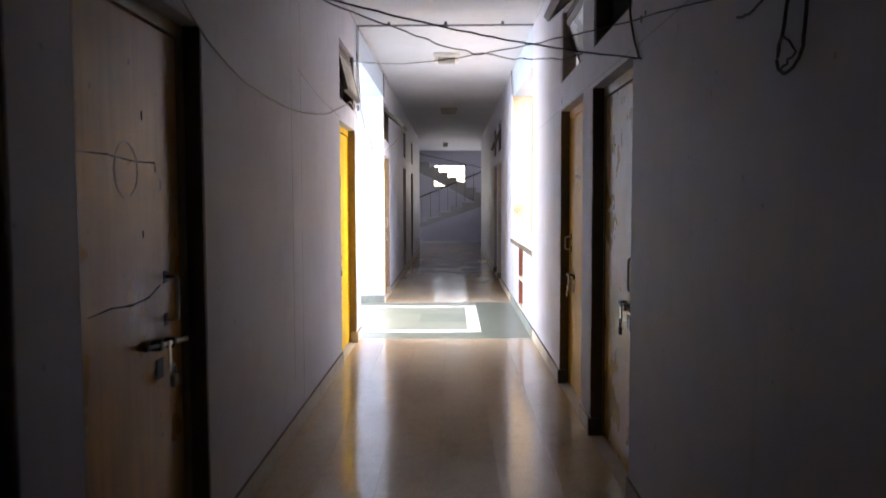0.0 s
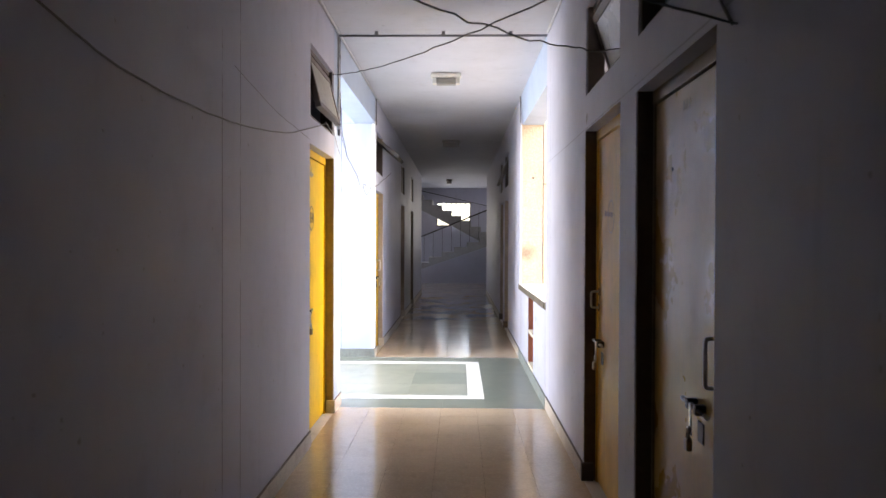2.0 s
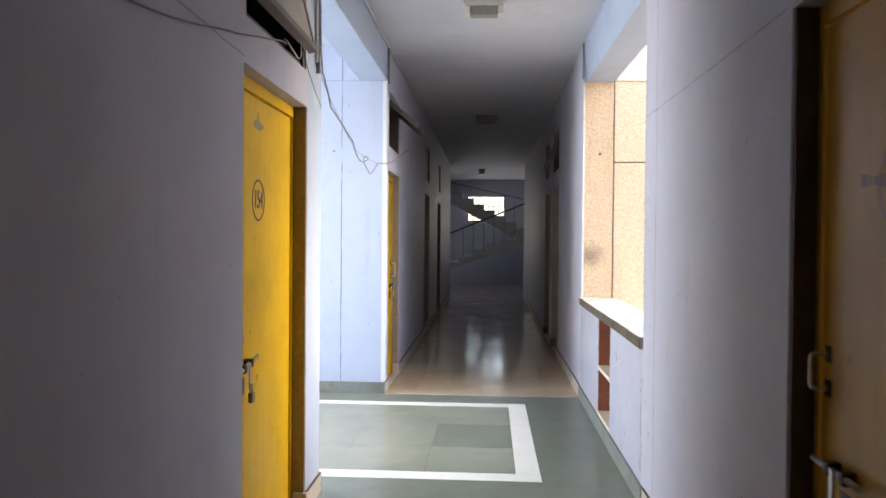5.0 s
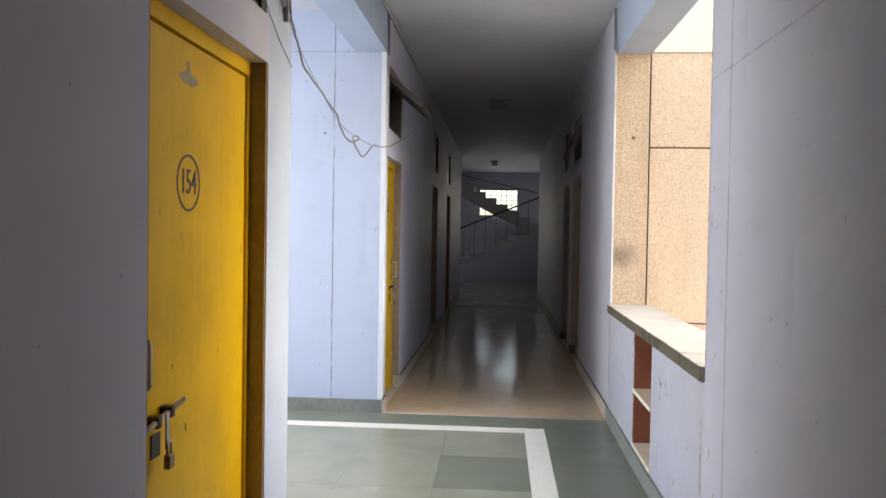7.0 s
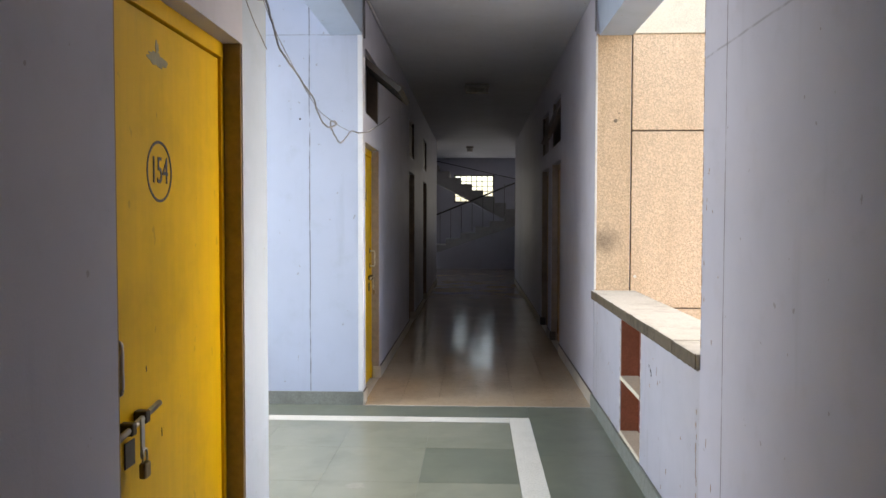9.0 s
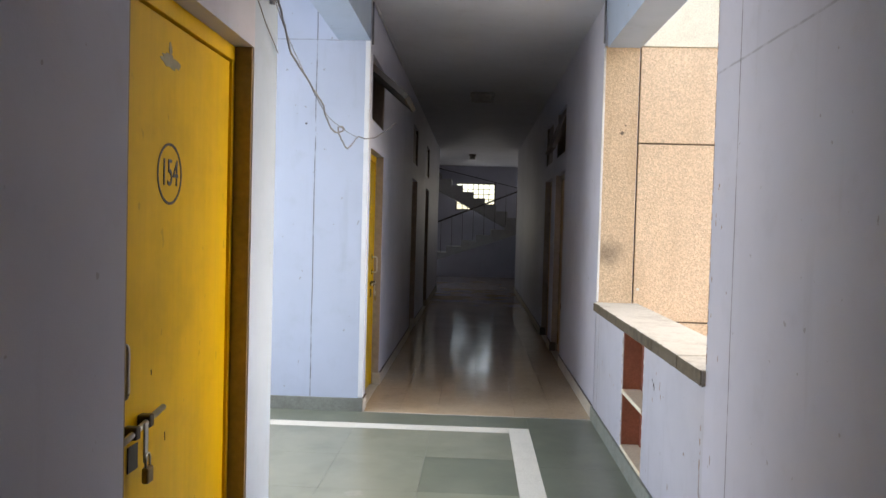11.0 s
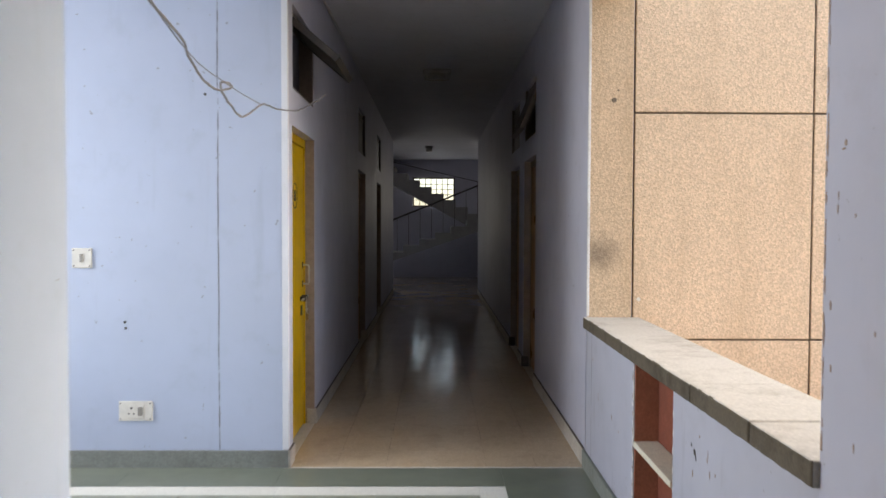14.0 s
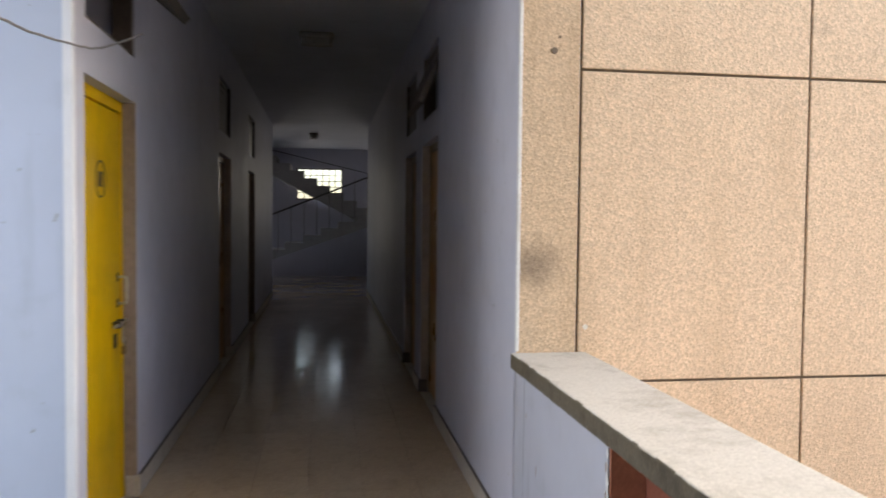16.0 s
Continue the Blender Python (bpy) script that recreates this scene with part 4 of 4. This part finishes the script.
make_cable(hanging(CABLE_A[0], CABLE_A[1], CABLE_A[2]), 0.0032, M_WIRE, "black cable slung across under the ceiling", 3, 0.002, 1)
make_cable([(XR - 0.008, 3.10, 1.96), (XR - 0.009, 3.2, 2.06), (XR - 0.011, 3.27, 2.2), (XR - 0.01, 3.27, 2.33)], 0.005, M_WIRE, "black cable end rising to the transom", 4, 0.001, 2)
make_cable(hanging(CABLE_B[0], CABLE_B[1], CABLE_B[2]), 0.0028, M_WIRE, "thin wavy black cable slung across to a transom", 3, 0.006, 3)
make_cable(hanging(CABLE_C[0], CABLE_C[1], CABLE_C[2]), 0.0025, M_WIRE, "thin black cable slung from the pier to the opposite wall", 3, 0.003, 4)
make_cable([(XL + 0.010, 2.30, 2.11), (XL + 0.010, 2.67, 1.99), (XL + 0.010, 3.02, 1.92), (XL + 0.010, 3.48, 1.885), (XL + 0.010, 4.4, 1.90), (XL + 0.010, 5.4, 1.995), (XL + 0.010, 6.1, 2.12), (XL + 0.012, 6.7, 2.24), (XL - 0.03, 6.9, 2.27)],
           0.0035, M_WIRE_GREY, "thin grey wire drooping along the wall to a transom", 6, 0.002, 5)
make_cable([(XL + 0.006, 4.45, 2.16), (XL + 0.006, 5.2, 2.09), (XL + 0.006, 5.8, 2.07), (XL + 0.006, 6.2, 2.06)], 0.0013, M_WIRE_GREY, "faint thin wire on the wall", 6, 0.002, 6)
XW = -0.66
make_cable([(XL + 0.02, 7.42, 2.60), (XW - 0.02, 7.36, 2.30), (XW, 7.40, 2.17), (XW, 7.52, 2.09), (XW, 7.84, 2.04), (XW, 8.16, 1.99), (XW, 8.24, 1.945), (XW, 8.36, 1.912), (XW, 8.52, 1.898), (XW + 0.01, 8.68, 1.925), (XW + 0.01, 8.70, 1.945),
            (XW, 8.60, 1.935), (XW, 8.62, 1.90), (XW, 8.78, 1.862), (XW, 8.92, 1.852), (XW, 9.10, 1.905), (XW, 9.31, 1.965), (XW, 9.60, 1.985), (XW, 10.1, 2.05), (XW, 10.36, 2.10), (XW + 0.05, 10.5, 2.16), (XW + 0.09, 10.66, 2.23)],
           0.0045, M_WIRE_GREY, "grey cable with a loose loop hanging across the lobby opening", 6, 0.002, 7)
make_cable([(XL + 0.02, 7.42, 2.50), (XW - 0.03, 7.40, 2.24), (XW - 0.01, 8.16, 1.985), (XW - 0.01, 8.7, 1.95), (XW - 0.01, 9.31, 1.962)], 0.002, M_WIRE_GREY, "thin straight wire beside the looped cable", 6, 0.001, 8)
make_cable([(XL + 0.015, 6.72, 2.26), (XL + 0.05, 6.85, 2.20), (XL + 0.03, 6.95, 2.29), (XL - 0.02, 7.02, 2.35)], 0.003, M_CONDUIT, "loose white wire ends at the transom", 6, 0.003, 9)
make_cable([(XL + 0.02, 7.0, 2.34), (XL + 0.012, 7.12, 2.26), (XL + 0.008, 7.30, 2.17), (XL + 0.006, 7.52, 2.09)], 0.0022, M_WIRE_GREY, "thin grey wire slanting down the pier", 6, 0.001, 14)
make_cable([(XR - 0.01, 1.64, 1.92), (XR - 0.012, 1.66, 1.78), (XR - 0.02, 1.68, 1.69), (XR - 0.02, 1.63, 1.655), (XR - 0.015, 1.56, 1.69), (XR - 0.012, 1.545, 1.80), (XR - 0.01, 1.56, 1.95)], 0.0045, M_WIRE, "loop of black wire hanging on the wall", 6, 0.002, 10)
make_cable([(XR - 0.01, 1.97, 1.86), (XR - 0.012, 1.88, 1.85), (XR - 0.012, 1.78, 1.87), (XR - 0.01, 1.72, 1.93)], 0.004, M_WIRE, "loose black wire on the wall", 6, 0.002, 11)
make_cable([(XR - 0.01, 1.70, 1.72), (XR - 0.02, 1.64, 1.74), (XR - 0.012, 1.60, 1.70), (XR - 0.015, 1.66, 1.67)], 0.003, M_WIRE, "tangled wire end on the wall", 6, 0.003, 12)


# ---- lobby wall: switch and socket ----
def make_plate(name, at, w, h, label):
    e = thing(name, at, label, name.replace("_", " "))
    part("plate", box((-w / 2, -0.012, -h / 2), (w / 2, 0, h / 2), 0.004), M_PLASTIC, e)
    for sx in (-1, 1):
        for sz in (-1, 1):
            part("screw", tube([(sx * (w / 2 - 0.012), -0.0145, sz * (h / 2 - 0.012)), (sx * (w / 2 - 0.012), -0.011, sz * (h / 2 - 0.012))], 0.004, 10), M_IRON, e)
    return e


switch = make_plate("light_switch", (-1.90, BAY1, 1.215), 0.115, 0.115, "cream plastic switch plate with one rocker on the blue wall")
part("rocker", box((-0.009, -0.021, -0.024), (0.009, -0.0125, 0.024), 0.003), M_DIFFUSER, switch, "grey rocker")
socket = make_plate("wall_socket", (-1.60, BAY1, 0.33), 0.195, 0.115, "cream plastic socket plate low on the blue wall")
part("socket_face", box((-0.052, -0.017, -0.040), (0.052, -0.0125, 0.040), 0.004), M_PLASTIC, socket)
for x, z, r in ((-0.022, 0.018, 0.007), (-0.036, -0.014, 0.005), (-0.008, -0.014, 0.005)):
    part("pin_hole", tube([(x, -0.0178, z), (x, -0.0165, z)], r, 10), M_IRON, socket)
part("rocker", box((0.016, -0.022, -0.026), (0.042, -0.0172, 0.026), 0.003), M_DIFFUSER, socket, "grey rocker")
for x, z in ((-1.19, 2.155), (-1.66, 0.845), (-1.655, 0.81)):
    tagged(link_mesh("wall_plug", tube([(x, BAY1 - 0.004, z), (x, BAY1 - 0.0005, z)], 0.008, 10), M_IRON), "dark plugged hole in the blue wall", "wall plug")
for x, z, m, r in ((1.157, 2.134, M_JOINT, 0.014), (1.18, 2.19, M_JOINT, 0.006), (1.31, 0.985, M_PLASTIC, 0.011)):
    tagged(link_mesh("wall_plug", tube([(x, BAY1 - 0.005, z), (x, BAY1 - 0.0005, z)], r, 12), m), "small plug in the tan pebbledash", "wall plug")
for y, z, r in ((3.10, 2.12, 0.016), (3.03, 2.13, 0.010)):
    tagged(link_mesh("wall_plug", tube([(XR - 0.004, y, z), (XR - 0.0005, y, z)], r, 10), M_IRON), "dark plugged hole in the lilac wall", "wall plug")

# ---- stair hall: dog-leg stair, railing, window grille ----
stair = thing("staircase", (0.0, 24.8, 0.0), "dark cement dog-leg staircase seen against a bright window", "staircase")
O = stair.location


def flight(name, x0, z0, dx, dz, n, y0, y1, waist):
    """Steps with a sloping underside, climbing along x."""
    pts = [(x0, z0)]
    for i in range(n):
        pts += [(x0 + dx * i, z0 + dz * (i + 1)), (x0 + dx * (i + 1), z0 + dz * (i + 1))]
    end = pts[-1]
    pts += [(end[0], end[1] - waist), (x0, z0 - waist + dz * 0.4)]
    bm = bmesh.new()
    a = [bm.verts.new((x, y0 - O.y, max(z, 0.0))) for x, z in pts]
    b = [bm.verts.new((x, y1 - O.y, max(z, 0.0))) for x, z in pts]
    bm.faces.new(a)
    bm.faces.new(b[::-1])
    for i in range(len(pts)):
        bm.faces.new((a[i], b[i], b[(i + 1) % len(pts)], a[(i + 1) % len(pts)]))
    bmesh.ops.recalc_face_normals(bm, faces=bm.faces)
    part(name, bm, M_CEMENT, stair)


LOW0, MIDX, MIDZ = -2.45, 1.25, 1.50
flight("lower_flight", LOW0, 0.0, (MIDX - LOW0) / 10, 0.15, 10, 23.55, 24.65, 0.22)
flight("upper_flight", MIDX, MIDZ, -0.30, 0.165, 9, 24.85, 25.95, 0.34)
part("landing", box((MIDX, 23.55 - O.y, MIDZ - 0.18), (2.95, 25.95 - O.y, MIDZ)), M_CEMENT, stair)
rail = part("handrail", tube([Vector((-2.2, 23.60, 0.95)) - O, Vector((MIDX, 23.60, MIDZ + 0.85)) - O], 0.020, 10), M_IRON, stair, "dark iron handrail")
for k in range(13):
    s = (k + 0.5) / 13
    x = -2.2 + (MIDX + 2.2) * s
    part("baluster", tube([Vector((x, 23.60, 0.10 + 1.5 * s)) - O, Vector((x, 23.60, 0.94 + 1.5 * s)) - O], 0.006, 6), M_IRON, rail)
part("handrail", tube([Vector((MIDX, 24.95, MIDZ + 0.95)) - O, Vector((-1.4, 24.95, 3.05)) - O], 0.010, 10), M_IRON, stair, "dark iron handrail")

win = thing("window_1", (0.10, HALL_END + 0.1, 1.86), "bright stair window behind a steel grille", "window", kind="structure")
W0, W1, Z0, Z1 = -0.46, 0.66, 1.86, 2.64
for lo, hi in (((W0 + 0.001, 0, Z0 + 0.001), (W0 + 0.04, 0, Z1 - 0.001)), ((W1 - 0.04, 0, Z0 + 0.001), (W1 - 0.001, 0, Z1 - 0.001)), ((W0 + 0.041, 0, Z1 - 0.04), (W1 - 0.041, 0, Z1 - 0.001)), ((W0 + 0.041, 0, Z0 + 0.001), (W1 - 0.041, 0, Z0 + 0.04))):
    part("window_frame", local(win, (lo[0], HALL_END + 0.07, lo[2]), (hi[0], HALL_END + 0.13, hi[2]), 0.003), M_TRANSOM, win)
for k in range(1, 7):
    x = W0 + 0.04 + (W1 - W0 - 0.08) * k / 7
    part("grille_bar", local(win, (x - 0.009, HALL_END + 0.085, Z0 + 0.041), (x + 0.009, HALL_END + 0.105, Z1 - 0.041)), M_IRON, win)
for k in range(1, 5):
    z = Z0 + 0.04 + (Z1 - Z0 - 0.08) * k / 5
    part("grille_bar", local(win, (W0 + 0.041, HALL_END + 0.106, z - 0.007), (W1 - 0.041, HALL_END + 0.118, z + 0.007)), M_IRON, win)

# ---- pieces of wall and floor ----
cols = ((1.016, 1.269), (1.281, 2.310), (2.322, 3.352), (3.364, 4.59))
rows = ((-1.86, -0.568), (-0.556, 0.742), (0.754, 2.056), (2.068, 2.770))
for ci, (a, b) in enumerate(cols):
    for r0, r1 in ([(-1.86, 2.770)] if ci == 0 else rows):
        bm = box((a, BAY1 + (0.001 if ci else 0.0), r0), (b, BAY1 + 0.0185, r1), 0.004)
        part("panel", bm, M_TAN if ci else M_TAN_DIRTY, tan, "" if ci else "dirt-darkened tan pebbledash strip")


def tile_mesh(name, w, d, material):
    me = bpy.data.meshes.new(name)
    bm = bmesh.new()
    add_box(bm, (0, 0, -0.012), (w, d, 0))
    top = [f for f in bm.faces if f.calc_center_median().z > -0.001]
    bmesh.ops.bevel(bm, geom=[e for f in top for e in f.edges], offset=0.0005, segments=1, affect="EDGES")
    bm.to_mesh(me)
    bm.free()
    me.materials.append(material)
    return me


PITCH, GAP = 0.294, 0.0008
beige = tile_mesh("tile", PITCH - GAP, PITCH - GAP, M_TILE)
rnd = random.Random(5)
GREEN0, GREEN1 = 7.42, 10.205


def lay(me, x, y, name="tile"):
    t = new(name, me)
    t.parent = floor
    t.location = (x, y, rnd.uniform(-0.00015, 0.00015))
    return t


far_rest = bmesh.new()
for i in range(6):
    x = -0.742 + PITCH * i
    for j in range(36):
        y = GREEN0 - PITCH * (j + 1)
        if y > -0.3:
            lay(beige, x, y)
        else:
            add_box(far_rest, (x, y, -0.012), (x + PITCH - GAP, y + PITCH - GAP, 0))
    for j in range(56):
        y = GREEN1 + PITCH * j
        if j < 18:
            lay(beige, x, y)
        elif y < 26.0:
            add_box(far_rest, (x, y, -0.012), (x + PITCH - GAP, y + PITCH - GAP, 0))
for i in range(7):
    for j in range(16):
        y = END + 0.1 + PITCH * j
        add_box(far_rest, (-0.742 - PITCH * (i + 1), y, -0.012), (-0.742 - PITCH * i - GAP, y + PITCH - GAP, 0))
        add_box(far_rest, (-0.742 + PITCH * (6 + i), y, -0.012), (-0.742 + PITCH * (7 + i) - GAP, y + PITCH - GAP, 0))
tagged(part("tile_rest", far_rest, M_TILE, floor), kind="stuff")

# green stone field with its white marble strip
B0, B1, B2, B3 = 7.80, 7.94, 9.735, 9.865
X2, X3 = 0.368, 0.512


def slab(x0, x1, y0, y1, mat, name):
    me = tile_mesh(name, x1 - x0 - 0.0008, y1 - y0 - 0.0008, mat)
    return lay(me, x0, y0, name)


xs = [-3.38, -2.85, -2.30, -1.74, -1.20, -0.71, -0.175, X2]
ys = [B1, 8.50, 9.12, B2]
k = 0
for a, b in zip(xs, xs[1:]):
    for c, d in zip(ys, ys[1:]):
        k += 1
        slab(a, b, c, d, M_GREEN_DARK if (a == -0.175 and c == 8.50) else M_GREEN, "stone_slab")
for a, b in zip(xs, xs[1:]):
    slab(a, b, B0, B1, M_MARBLE, "marble_strip")
    slab(a, b, B2, B3, M_MARBLE, "marble_strip")
slab(X2, X3, B0, 8.7, M_MARBLE, "marble_strip")
slab(X2, X3, 8.7, B3, M_MARBLE, "marble_strip")
edge = [-3.38, -2.5, -1.6, -0.74, 0.15, X3]
for a, b in zip(edge, edge[1:]):
    slab(a, b, B3, GREEN1 - (0.022 if a > -0.75 else 0), M_GREEN_DARK, "stone_slab")
    slab(a, b, GREEN0 if a > -0.75 else BAY0 + 0.014, B0, M_GREEN_DARK, "stone_slab")
for c, d in ((GREEN0, 8.2), (8.2, 9.0), (9.0, GREEN1 - 0.022)):
    slab(X3, 1.0, c, d, M_GREEN_DARK, "stone_slab")
for a, b in ((-0.74, 0.15), (0.15, 1.0)):
    slab(a, b, GREEN1 - 0.022, GREEN1, M_SKIRT, "edge_strip")

# dried splash on the green stone
bm = bmesh.new()
spot = random.Random(8)
loop = [(0.062 * spot.uniform(0.75, 1.1) * math.cos(2 * math.pi * k / 20), 0.05 * spot.uniform(0.75, 1.1) * math.sin(2 * math.pi * k / 20)) for k in range(20)]
bm.faces.new([bm.verts.new((-0.503 + x, 8.434 + y, 0.0006)) for x, y in loop])
part("stain", bm, M_STAIN, floor, "pale dried splash")
